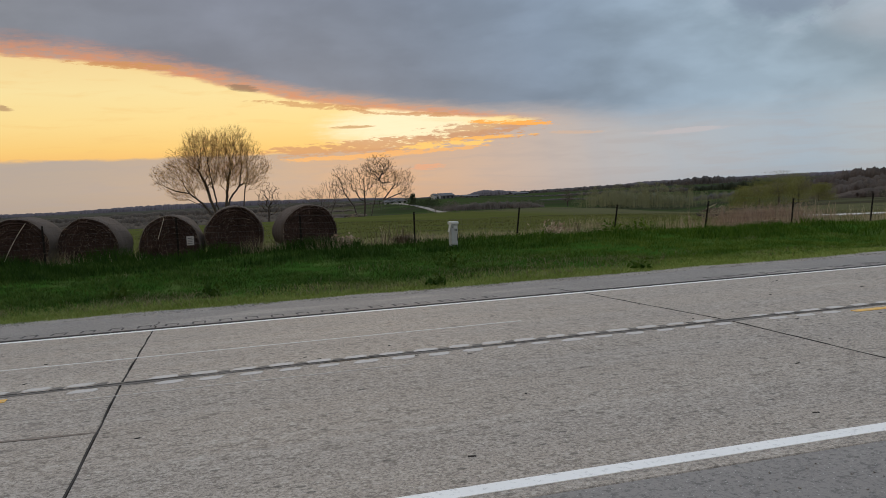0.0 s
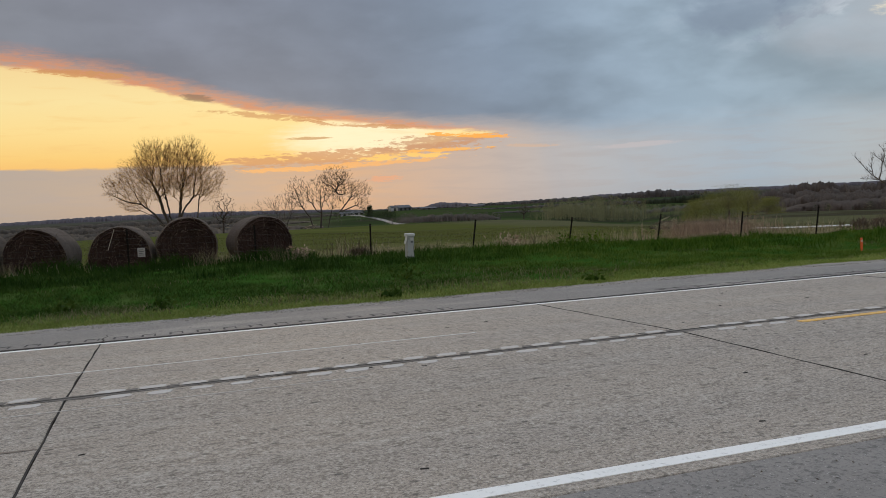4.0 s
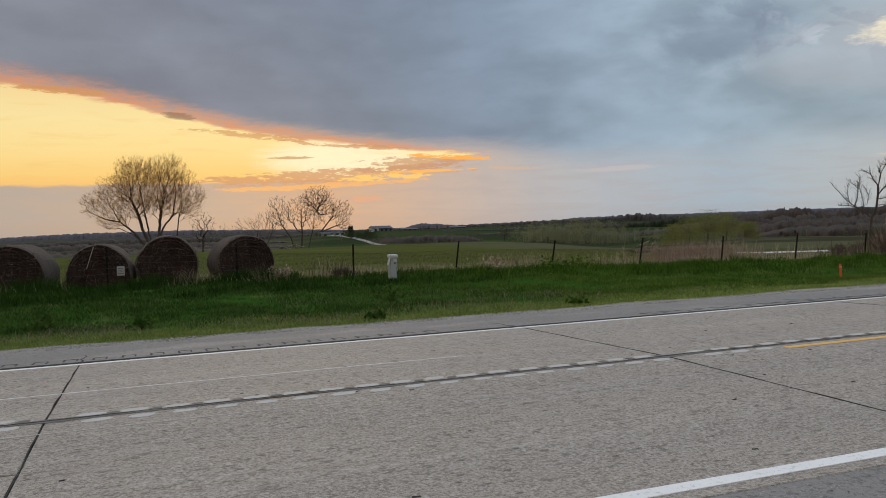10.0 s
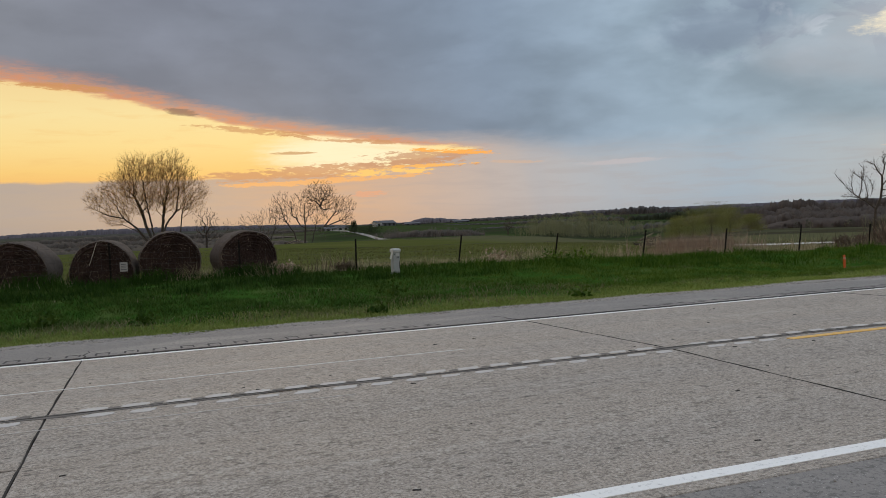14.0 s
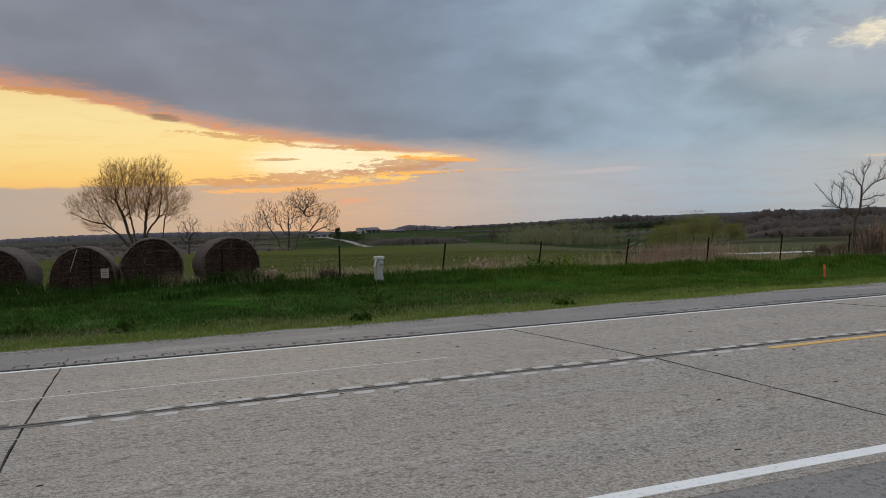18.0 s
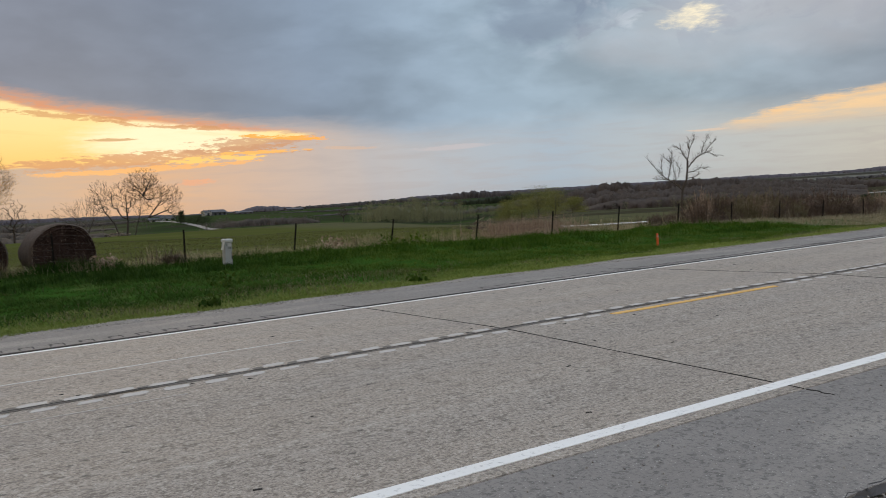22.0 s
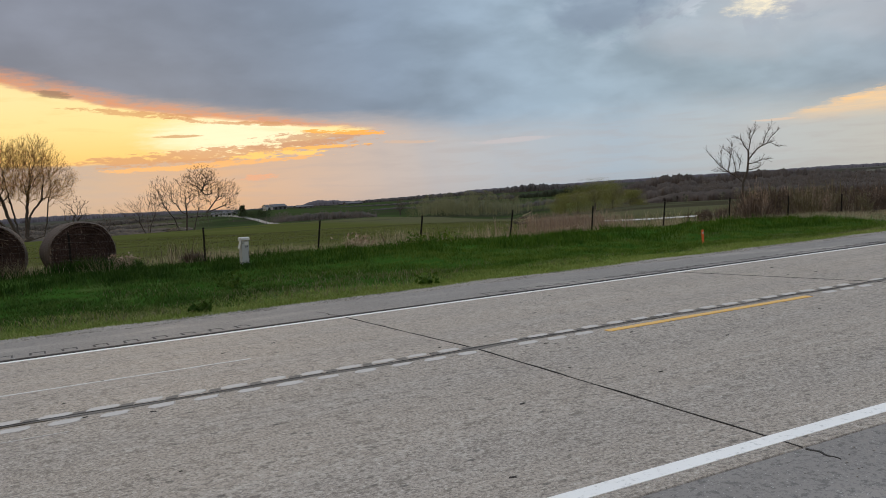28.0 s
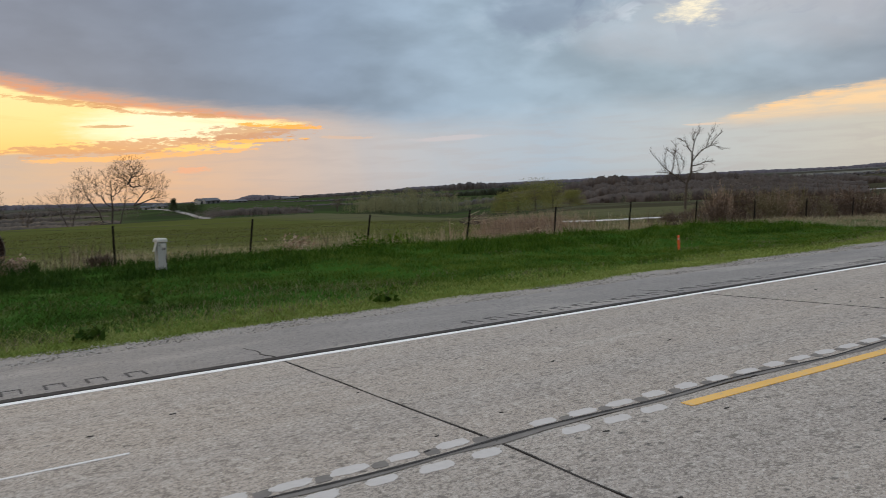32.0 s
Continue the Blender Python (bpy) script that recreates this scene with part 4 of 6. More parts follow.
# small dark chips and tar spots lying on the lanes
chip = Shape().box((-0.03, -0.018, 0.0), (0.03, 0.018, 0.008), bevel=0.004).mesh("tar_spot", SEAL)
for k in range(60):
    y = random.uniform(-3.3, 3.3)
    ob = part("tar_spot", chip, SEAL, road)
    q = random.uniform(0.25, 0.7)
    ob.matrix_world = pose(random.uniform(-9, 14), y, road_z(y) - 0.003, 0, 0, random.uniform(-25, 25)) @ Matrix.Diagonal((q * 1.3, q * 0.8, 1, 1))


# ---------------------------------------------------------------- grass, stones
def blades(name, xs, ys, zs, h, w, mat, label, lean=0.35, category="grass"):
    """Many bent blades of two quads, one stuff object."""
    n = len(xs)
    a = rng.uniform(0, 2 * np.pi, n)
    h = h * rng.uniform(0.55, 1.25, n)
    w = w * rng.uniform(0.7, 1.3, n)
    bend = lean * rng.uniform(0.1, 1.4, n) * h
    b = rng.uniform(0, 2 * np.pi, n)
    side = np.stack([np.cos(a), np.sin(a), np.zeros(n)], 1) * w[:, None] / 2
    base = np.stack([xs, ys, zs - 0.02], 1)
    off = np.stack([np.cos(b), np.sin(b), np.zeros(n)], 1) * bend[:, None]
    mid = base + off * 0.35 + np.stack([np.zeros(n), np.zeros(n), h * 0.6], 1)
    top = base + off + np.stack([np.zeros(n), np.zeros(n), h], 1)
    v = np.stack([base - side, base + side, mid + side * 0.8, mid - side * 0.8, top + side * 0.15, top - side * 0.15], 1).reshape(-1, 3)
    i = np.arange(n)[:, None] * 6
    f = np.concatenate([i + np.array([[0, 1, 2, 3]]), i + np.array([[3, 2, 4, 5]])])
    ob = new(name, fast_mesh(name, v, f, mat))
    return tagged(ob, label, category, kind="stuff")


def scatter(n, x0, x1, y0, y1, bias=1.0):
    x = x0 + (x1 - x0) * rng.random(n) ** bias
    y = rng.uniform(y0, y1, n)
    return x, y


def clumped(x, y, s, cut):
    k = np.sin(x * s + 3 * np.sin(y * s * 0.7)) * np.cos(y * s * 1.3 + 2 * np.sin(x * s * 0.6)) + rng.uniform(-0.7, 0.7, len(x))
    return k > cut


x, y = scatter(330000, -19, 60, 7.0, 17.3, 1.4)
keep = (rng.random(len(x)) < (y - 8.0) / 2.2 + 0.3 * np.sin(x * 0.7) * np.sin(y * 1.3)) & (y < np.clip(17.4 - (x - 24) * 0.6, 11.5, 17.4))
x, y = x[keep], y[keep]
blades("verge_grass", x, y, ground_z(x, y), 0.085 + 0.03 * np.sin(x * 0.9 + np.sin(y)) * np.sin(y * 1.1) + 0.035 * np.sin(x * 3.1 + 2 * np.sin(y * 2.3)) * np.sin(y * 3.7 + np.sin(x * 2.1)), 0.015, GRASS, "lush dark green spring grass on the verge", 1.0)
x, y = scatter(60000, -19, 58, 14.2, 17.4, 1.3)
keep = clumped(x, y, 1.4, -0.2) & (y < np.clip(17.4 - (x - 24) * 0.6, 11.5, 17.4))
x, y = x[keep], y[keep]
blades("bank_grass", x, y, ground_z(x, y), 0.20 + 0.09 * np.sin(x * 1.9 + np.sin(y * 2)) * np.sin(y * 2.3 + x), 0.018, SHADEGRASS, "taller green grass on the bank below the fence, shade put into its colour", 0.7)
x, y = scatter(260000, -19, 62, 6.6, 10.8, 1.4)
y = y + 0.18 * np.sin(x * 1.7)
keep = rng.random(len(x)) < 1.35 - (y - 6.5) / 2.5 + 0.35 * np.sin(x * 0.8) * np.sin(y * 1.9)
x, y = x[keep], y[keep]
blades("edge_grass", x, y, ground_z(x, y), 0.075, 0.015, PALE, "short yellow-green grass along the gravel", 1.0)
x, y = scatter(80000, -19, 50, 7.3, 14.5, 1.3)
keep = (clumped(x, y, 0.9, 1.1) | (clumped(x, y, 0.8, 0.35) & (y < 10.2 + 0.8 * np.sin(x * 0.6)) & (y > 7.8)))
x, y = x[keep], y[keep]
blades("dead_tufts", x, y, ground_z(x, y) + 0.02, 0.10, 0.009, TUFT, "pale dead tufts among the green grass", 1.0)
x, y = scatter(36000, 24, 75, 9.5, 18.0)
keep = y > np.clip(17.0 - (x - 24) * 0.6, 11.5, 17.4)
x, y = x[keep], y[keep]
blades("ditch_straw", x, y, ground_z(x, y), 0.2, 0.016, DRY, "dry tan grass in the eastern ditch", 0.8)
x, y = scatter(26000, -19, 58, 8.5, 17.0)
keep = clumped(x, y, 1.6, 0.8) & (x < 26)
x, y = x[keep], y[keep]
blades("light_tufts", x, y, ground_z(x, y), 0.12, 0.012, GRASS, "lighter green tufts in the verge", 0.9)
x, y = scatter(13000, -16, 60, 17.0, 20.5)
keep = clumped(x, y, 0.8, -0.3)
x, y = x[keep], y[keep]
blades("fence_straw", x, y, ground_z(x, y), 0.20 + 0.10 * np.sin(x * 1.3), 0.010, DRY, "dry straw-coloured grass along the fence", 0.6)
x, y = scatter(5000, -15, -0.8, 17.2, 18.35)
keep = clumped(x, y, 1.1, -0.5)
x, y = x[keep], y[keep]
blades("bale_grass", x, y, ground_z(x, y), 0.34 + 0.10 * np.sin(x * 2.1), 0.02, SHADEGRASS, "rank grass at the foot of the bales, shade put into its colour", 0.7)
x, y = scatter(6000, -13.5, -1.0, 17.1, 18.3)
keep = clumped(x, y, 1.5, 0.8)
x, y = x[keep], y[keep]
blades("bale_weeds", x, y, ground_z(x, y), 0.46, 0.010, TUFT, "dry russet weeds in front of the bales", 0.7)
x, y = scatter(70000, -40, 50, 18.5, 60)
blades("pasture_grass", x, y, ground_z(x, y), 0.09, 0.02, FIELDGRASS, "short pale pasture grass behind the fence", 0.8)


def stones(name, x, y, z, size, label):
    """Small crushed stones, joined: squashed, twisted tetrahedral lumps."""
    n = len(x)
    base = np.array([[1, 0, 0.3], [-0.5, 0.87, 0.2], [-0.5, -0.87, 0.3], [0.1, 0.1, 0.9], [0, 0, -0.4]])
    s = size * rng.uniform(0.5, 1.6, n)
    a = rng.uniform(0, 2 * np.pi, n)
    jit = base[None] + rng.uniform(-0.25, 0.25, (n, 5, 3))
    rx = jit[..., 0] * np.cos(a)[:, None] - jit[..., 1] * np.sin(a)[:, None]
    ry = jit[..., 0] * np.sin(a)[:, None] + jit[..., 1] * np.cos(a)[:, None]
    v = np.stack([rx * s[:, None] + x[:, None], ry * s[:, None] + y[:, None], jit[..., 2] * s[:, None] * 0.7 + z[:, None]], -1).reshape(-1, 3)
    i = np.arange(n)[:, None] * 5
    f = np.concatenate([i + np.array([t]) for t in ((0, 1, 3), (1, 2, 3), (2, 0, 3), (1, 0, 4), (2, 1, 4), (0, 2, 4))])
    ob = new(name, fast_mesh(name, v, f, STONE))
    return tagged(ob, label, "gravel", kind="stuff")


x, y = scatter(24000, -14, 45, 5.75, 7.0, 1.3)
stones("crushed_stone", x, y, np.interp(y, [5.82, 6.1, 6.4, 6.95], [-0.155, -0.158, -0.165, -0.21]), 0.014, "loose pale crushed stone on the far shoulder")
x, y = scatter(46000, -4.5, 14, -7.2, -4.95)
stones("crushed_stone", x, y, np.interp(y, [-8, -6, -5.2, -4.9], [-0.15, -0.13, -0.125, -0.13]), 0.0115, "loose tan crushed stone on the near shoulder")
x, y = scatter(900, -4.5, 14, -4.95, -3.8)
stones("crushed_stone", x, y, np.array([road_z(v) for v in y]) + 0.004, 0.008, "scattered grit on the asphalt")


# ---------------------------------------------------------------- hay bales
def hay_bale(seed, r=0.9, length=1.5):
    """A round bale lying on its side, axis along y: sagging body, coiled ends, loose straw."""
    rnd = random.Random(seed)
    bale = thing("hay_bale", "weathered dark brown round hay bale beside the fence", "hay bale", group="hay bales along the fence")
    n, m = 56, 12

    def rim(k, dy, rr):
        a = 2 * math.pi * k / n
        wob = 1 + 0.018 * math.sin(3 * a + seed) + 0.012 * math.sin(7 * a + seed * 2 + dy * 3) + rnd.uniform(-0.006, 0.006)
        x, z = math.cos(a) * rr * wob * 1.02, math.sin(a) * rr * wob
        if z < -0.72 * r:
            z = -0.72 * r - (-(z) - 0.72 * r) * 0.35
            x *= 1.03
        return (x, dy, z)

    body = Shape()
    v, f = [], []
    for j in range(m + 1):
        dy = -length / 2 + length * j / m
        edge_r = r * (0.955 if j in (0, m) else 1.0 + 0.008 * math.sin(j * 2.1 + seed))
        v += [rim(k, dy, edge_r) for k in range(n)]
        if j:
            f += [((j - 1) * n + k, (j - 1) * n + (k + 1) % n, j * n + (k + 1) % n, j * n + k) for k in range(n)]
    part("body", body.add(v, f), WRAP, bale, "paler rolled side", True)
    for sg in (-1, 1):
        face = Shape()
        rings = 22
        v, f = [], []
        for q in range(rings + 1):
            rr = r * 0.955 * (1 - q / rings) + 0.004
            dip = sg * (0.010 * math.sin(q * 2.6) + 0.05 * (q / rings) ** 2 * math.cos(seed) + 0.02 * (1 if q > 2 else 0))
            v += [tuple(c if i != 1 else c + rnd.uniform(-0.014, 0.014) for i, c in enumerate(rim(k, sg * length / 2 + dip, rr))) for k in range(n)]
            if q:
                f += [((q - 1) * n + k, (q - 1) * n + (k + 1) % n, q * n + (k + 1) % n, q * n + k) for k in range(n)]
        f.append(tuple(range(rings * n, rings * n + n)))
        if sg > 0:
            f = [t[::-1] for t in f]
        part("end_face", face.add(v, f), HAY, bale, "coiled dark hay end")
    straw = Shape()
    for i in range(520):
        a = rnd.uniform(0, 2 * math.pi)
        q = r * rnd.random() ** 0.5
        if rnd.random() < 0.35:
            q = r * 0.98
        p = Vector((math.cos(a) * q, -length / 2 - 0.02, max(math.sin(a) * q, -0.72 * r)))
        t = Vector((-math.sin(a) * 0.5 + rnd.gauss(0, 0.7), rnd.uniform(-0.6, 0.1), math.cos(a) * 0.5 + rnd.gauss(-0.2, 0.7))) * rnd.uniform(0.04, 0.13)
        u = Vector((t.z, 0, -t.x)).normalized() * 0.004
        straw.add([p - u, p + u, p + t + u * 0.3, p + t - u * 0.3], [(0, 1, 2, 3)])
    tagged(part("loose_straw", straw, STRAW, bale, "dull loose straw ends"), kind="stuff")
    if seed == 1:
        s = Shape()
        s.tube([(0.30 - 0.9 * t, -length / 2 - 0.05, 0.72 - 1.1 * t - 0.5 * t * t) for t in np.linspace(0, 0.75, 9)], [0.012] * 9, 5)
        part("twine", s, TWINE, bale, "loose pale twine")
    if seed == 3:
        s = Shape()
        s.tube([(-0.10 - 0.22 * t, -length / 2 - 0.05, 0.84 - 0.65 * t) for t in np.linspace(0, 1, 7)], [0.010] * 7, 5)
        part("twine", s, TWINE, bale, "loose pale twine")
    return bale


for seed, bx, by, top, turn in ((1, -10.72, 19.2, 1.53, -9), (2, -8.80, 19.25, 1.43, -11), (3, -6.55, 19.15, 1.37, -5), (4, -4.66, 19.15, 1.56, -1), (5, -2.42, 19.2, 1.505, 8), (6, -12.85, 19.3, 1.5, -9)):
    hay_bale(seed).matrix_world = pose(bx, by, top - 0.905, 0, 0, turn)


# ---------------------------------------------------------------- fence
def t_post(height, lean):
    """A studded steel T-post."""
    post = Shape()
    post.box((-0.027, -0.005, -0.4), (0.027, 0.005, height))
    post.box((-0.006, 0.005, -0.4), (0.006, 0.045, height))
    for i in range(int((height - 0.1) / 0.08)):
        post.box((-0.012, -0.012, 0.1 + i * 0.08), (0.012, -0.004, 0.125 + i * 0.08))
    return post


fence = thing("fence", "old wire fence on leaning dark steel posts", "fence", kind="")
FENCE_Y = 17.6
post_me = t_post(1.3, 0).mesh("post", STEEL)
PITCH = 3.63
tops = {}
for k in range(-6, 19):
    px = 0.92 + PITCH * k
    top = {-3: 1.25, -2: 1.29, -1: 1.22, 0: 1.08, 1: 1.033, 2: 0.951, 3: 0.89, 4: 0.814, 5: 0.82}.get(k, 1.2 if k < 0 else 0.82 - 0.122 * min(k - 5, 6) - 0.02 * max(k - 11, 0))
    lean = {-3: -1, -2: 0, -1: 0, 0: 1, 1: 8, 2: 9, 3: 11, 4: 9, 5: 8}.get(k, 6 if k > 0 else 1) + random.uniform(-1.5, 1.5) * (k > 5)
    ob = part("post", post_me, STEEL, fence)
    ob.matrix_world = pose(px + 0.0, FENCE_Y, top, 0, lean, random.uniform(-15, 15)) @ Matrix.Translation((0, 0, -1.3))
    tops[k] = (px, top, lean)
ks = sorted(tops)
for w, drop in enumerate((0.06, 0.28, 0.46, 0.62, 0.78)):
    s = Shape()
    pts = []
    for a, b in zip(ks[:-1], ks[1:]):
        for t in (0, 0.33, 0.66):
            ax, az_, al = tops[a]
            bx, bz, bl = tops[b]
            sag = 0.025 * math.sin(math.pi * t)
            pts.append((ax + (bx - ax) * t - math.sin(radians(al)) * drop * (1 - t) - math.sin(radians(bl)) * drop * t, FENCE_Y - 0.02, az_ + (bz - az_) * t - drop - sag))
    s.tube(pts, [0.0032] * len(pts), 4)
    part("wire", s, WIRE, fence)
stays = Shape()
for a, b in zip(ks[:-1], ks[1:]):
    for q in range(1, 18):
        t = q / 18
        x0 = tops[a][0] + PITCH * t - 0.03
        z0 = tops[a][1] + (tops[b][1] - tops[a][1]) * t
        stays.box((x0 - 0.0014, FENCE_Y - 0.022, z0 - 0.80), (x0 + 0.0014, FENCE_Y - 0.0195, z0 - 0.27))
tagged(part("wire_stays", stays, WIRE, fence), kind="stuff")

tag = thing("fence_sign", "small faded white notice wired to the fence", "sign", pose(-5.98, FENCE_Y - 0.035, 0.45))
panel = part("panel", Shape().box((-0.105, -0.004, 0), (0.105, 0.004, 0.27)), PAPER, tag)
for i in range(4):
    part("print_bar", Shape().box((-0.075, -0.007, 0.05 + i * 0.05), (0.075 - 0.02 * (i % 2), -0.0045, 0.066 + i * 0.05)), INK, panel)
for i in (-0.08, 0.08):
    part("tie_wire", Shape().tube([(i, 0.0, 0.26), (i, -0.01, 0.28), (i, 0.02, 0.30)], [0.002] * 3, 4), WIRE, panel)

# ---------------------------------------------------------------- roadside furniture
ped = thing("utility_pedestal", "grey-green metal utility pedestal standing in the grass", "utility box", pose(1.52, 15.35, -0.06, 0, 2.0, 10))
body = part("body", Shape().box((-0.105, -0.09, -0.15), (0.105, 0.09, 0.74), bevel=0.012), CABINET, ped)
part("base", Shape().box((-0.125, -0.11, -0.15), (0.125, 0.11, 0.10), bevel=0.015), CABINET, ped)
cap = part("cap", Shape().box((-0.125, -0.11, 0.742), (0.125, 0.11, 0.835), bevel=0.03), CAPTOP, ped, "pale domed cap")
part("flap", Shape().box((0, -0.05, -0.22), (0.012, 0.05, 0.0), pose(-0.125, -0.06, 0.74, 0, 18, 0)), CAPTOP, cap, "bent pale flap")
part("label_plate", Shape().box((-0.02, -0.096, 0.62), (0.085, -0.0905, 0.70)), CAPTOP, body)
for i, (a, b) in enumerate(((0.0, 0.025), (0.045, 0.07))):
    part("print_bar", Shape().box((a, -0.0985, 0.55 if i else 0.545), (b, -0.0915, 0.60)), INK, body)
part("hinge", Shape().box((0.085, -0.098, 0.25), (0.10, -0.0905, 0.45)), STEEL, body)
for z in (0.15, 0.66):
    part("screw", Shape().tube([(-0.07, -0.09, z), (-0.07, -0.1, z)], [0.01, 0.01], 6), STEEL, body)

marker = thing("delineator_post", "orange-red flexible marker post in the ditch grass", "marker post", pose(16.0, 12.67, -0.75, 0, -1.5, 8))
blade = part("blade", Shape().box((-0.05, -0.012, -0.2), (0.05, 0.012, 0.63), bevel=0.01), ORANGE, marker)
part("rib", Shape().box((-0.012, -0.02, -0.2), (0.012, -0.0125, 0.58)), ORANGE, blade)
part("band", Shape().box((-0.051, -0.0135, 0.50), (0.051, -0.0125, 0.56)), CAPTOP, blade, "pale reflective band")

sign = thing("roadside_sign", "brown roadside sign panel on grey metal posts", "sign", pose(46.3, 6.35, -0.2, 0, 0, -18))
part("post", Shape().box((-0.06, -0.04, -0.3), (0.06, 0.04, 2.12)), WIRE, sign)
part("post", Shape().box((1.9, -0.04, -0.3), (2.02, 0.04, 2.12)), WIRE, sign)
part("panel", Shape().box((0.0, -0.055, 0.95), (2.1, -0.042, 2.17)), BROWN, sign)


# ---------------------------------------------------------------- bare trees
def leaf_cloud(name, c, size, mat):
    """Small leaves or bud sprays: one tilted triangle pair at each centre."""
    n = len(c)
    a = rng.normal(0, 1, (n, 3))
    a /= np.linalg.norm(a, axis=1)[:, None]
    b = np.cross(a, rng.normal(0, 1, (n, 3)))
    b /= np.linalg.norm(b, axis=1)[:, None]
    s = (size * rng.uniform(0.6, 1.4, n))[:, None]
    v = np.stack([c - a * s, c + b * s * 0.5, c + a * s, c - b * s * 0.5], 1).reshape(-1, 3)
    return fast_mesh(name, v, np.arange(n)[:, None] * 4 + np.array([[0, 1, 2, 3]]), mat)


def tall(az_, d, top_el):
    """Height of a tree at a bearing and distance whose top stands at that elevation."""
    x, y = at_bearing(az_, d)
    return 1.46 + d * math.tan(radians(top_el)) - gz(x, y)


def crowned_tree(seed, az_, d, top_el, stems, lobes, label, n=500, buds=0, bud_size=0.09, fork=0.22, tip=0.016, mat=None, shoots=3, twig=None):
    """A bare tree whose limbs reach out to fill the lobes of its crown. stems: lines of (x, z); lobes: (x, z, half width, half height); all in tree heights."""
    g = np.random.default_rng(seed)
    px, py = at_bearing(az_, d)
    h = tall(az_, d, top_el)
    tree = thing("tree", label, "tree", pose(px, py, gz(px, py) - 0.1, 0, 0, -az_))
    pos, par, run = [], [], []
    for line in stems:
        last = -1
        if line[0][1] == 0 and line[0][0]:
            line = ((0.0, 0.0), (line[0][0], 0.025)) + tuple(line[1:])
        sy = g.uniform(-0.05, 0.05) if all(l[0][1] == 0 for l in stems) else 0.0
        for (x0, z0), (x1, z1) in zip(line[:-1], line[1:]):
            m = max(1, int(math.hypot(x1 - x0, z1 - z0) / 0.035))
            for i in range(m + 1 if last < 0 else m):
                t = i / m if last < 0 else (i + 1) / m
                pos.append((x0 + (x1 - x0) * t + g.normal(0, 0.003), sy * 2 * (z0 + (z1 - z0) * t) + g.normal(0, 0.002), z0 + (z1 - z0) * t))
                par.append(last)
                run.append(0.0 if last < 0 else run[last] + 0.035)
                last = len(pos) - 1
    area = np.array([l[2] * l[2] * l[3] for l in lobes]) ** 0.8
    pick = g.choice(len(lobes), n, p=area / area.sum())
    u = g.normal(0, 1, (n, 3))
    u /= np.linalg.norm(u, axis=1)[:, None]
    r = g.random(n)[:, None] ** 0.36
    L = np.array(lobes)[pick]
    pts = np.stack([L[:, 0] + u[:, 0] * r[:, 0] * L[:, 2], u[:, 1] * r[:, 0] * L[:, 2], L[:, 1] + u[:, 2] * r[:, 0] * L[:, 3]], 1)
    pts = pts[np.argsort(np.linalg.norm(pts - np.array([0, 0, 0.22]), axis=1))]
    arr = np.zeros((len(pos) + n * 14, 3))
    arr[:len(pos)] = pos
    way = np.zeros(len(arr))
    way[:len(pos)] = run
    count = len(pos)
    tips = []
    for p in pts:
        dist = np.linalg.norm(arr[:count] - p, axis=1)
        cost = dist + fork * way[:count] + 0.8 * np.clip(arr[:count, 2] - p[2] + 0.02, 0, None)
        k = int(np.argmin(cost))
        m = min(12, max(1, int(dist[k] / 0.03)))
        start, last = arr[k].copy(), k
        bow = g.normal(0, 1, 3) * dist[k] * 0.05 + np.array([0, 0, -0.10 * dist[k]])
        for i in range(1, m + 1):
            t = i / m
            arr[count] = start + (p - start) * t + bow * math.sin(math.pi * t) + g.normal(0, 0.003, 3) * (i < m)
            way[count] = way[last] + dist[k] / m
            par.append(last)
            last = count
            count += 1
        tips.append(last)
    load = np.zeros(count)
    load[tips] = tip ** 2.08
    for i in range(count - 1, -1, -1):
        if load[i] == 0:
            load[i] = tip ** 2.08
        if par[i] >= 0:
            load[par[i]] += load[i]
    rad = load ** (1 / 2.08)
    limbs, twigs = Shape(), Shape()
    P = arr[:count] * h
    for i in range(count):
        k = par[i]
        if k < 0:
            continue
        r1 = rad[i]
        r0 = min(rad[k], r1 * 1.25)
        (limbs if r1 > 0.055 else twigs).tube([P[k], P[i]], [r0, r1], 6 if r1 > 0.055 else 3)
    ends = P[tips]
    lead = P[tips] - P[np.array(par)[tips]]
    lead = lead / (np.linalg.norm(lead, axis=1)[:, None] + 1e-6)
    sprigs = []
    for p, w0 in zip(ends, lead):
        for _ in range(shoots):
            w = w0 + g.normal(0, 0.42, 3) + (p / h - np.array([0, 0, 0.35])) * 0.5 + np.array([0, 0, 0.25])
            w = w / np.linalg.norm(w) * h * g.uniform(0.018, 0.05)
            twigs.tube([p, p + w], [tip * 0.85, tip * 0.5], 3)
            sprigs.append(p + w)
    ends = np.array(sprigs)
    part("trunk", limbs, BARK, tree)
    tagged(part("twig_crown", twigs, twig or TWIG, tree), kind="stuff")
    if buds:
        c = ends[g.integers(0, len(ends), buds)] + g.normal(0, h * 0.012, (buds, 3))
        tagged(part("bud_crown", leaf_cloud("bud_crown", c, bud_size, mat or BACKLITBUD), mat or BACKLITBUD, tree, "spring buds with amber backlight in their colour" if mat is None else "dull brown spring buds"), kind="stuff")
    return tree


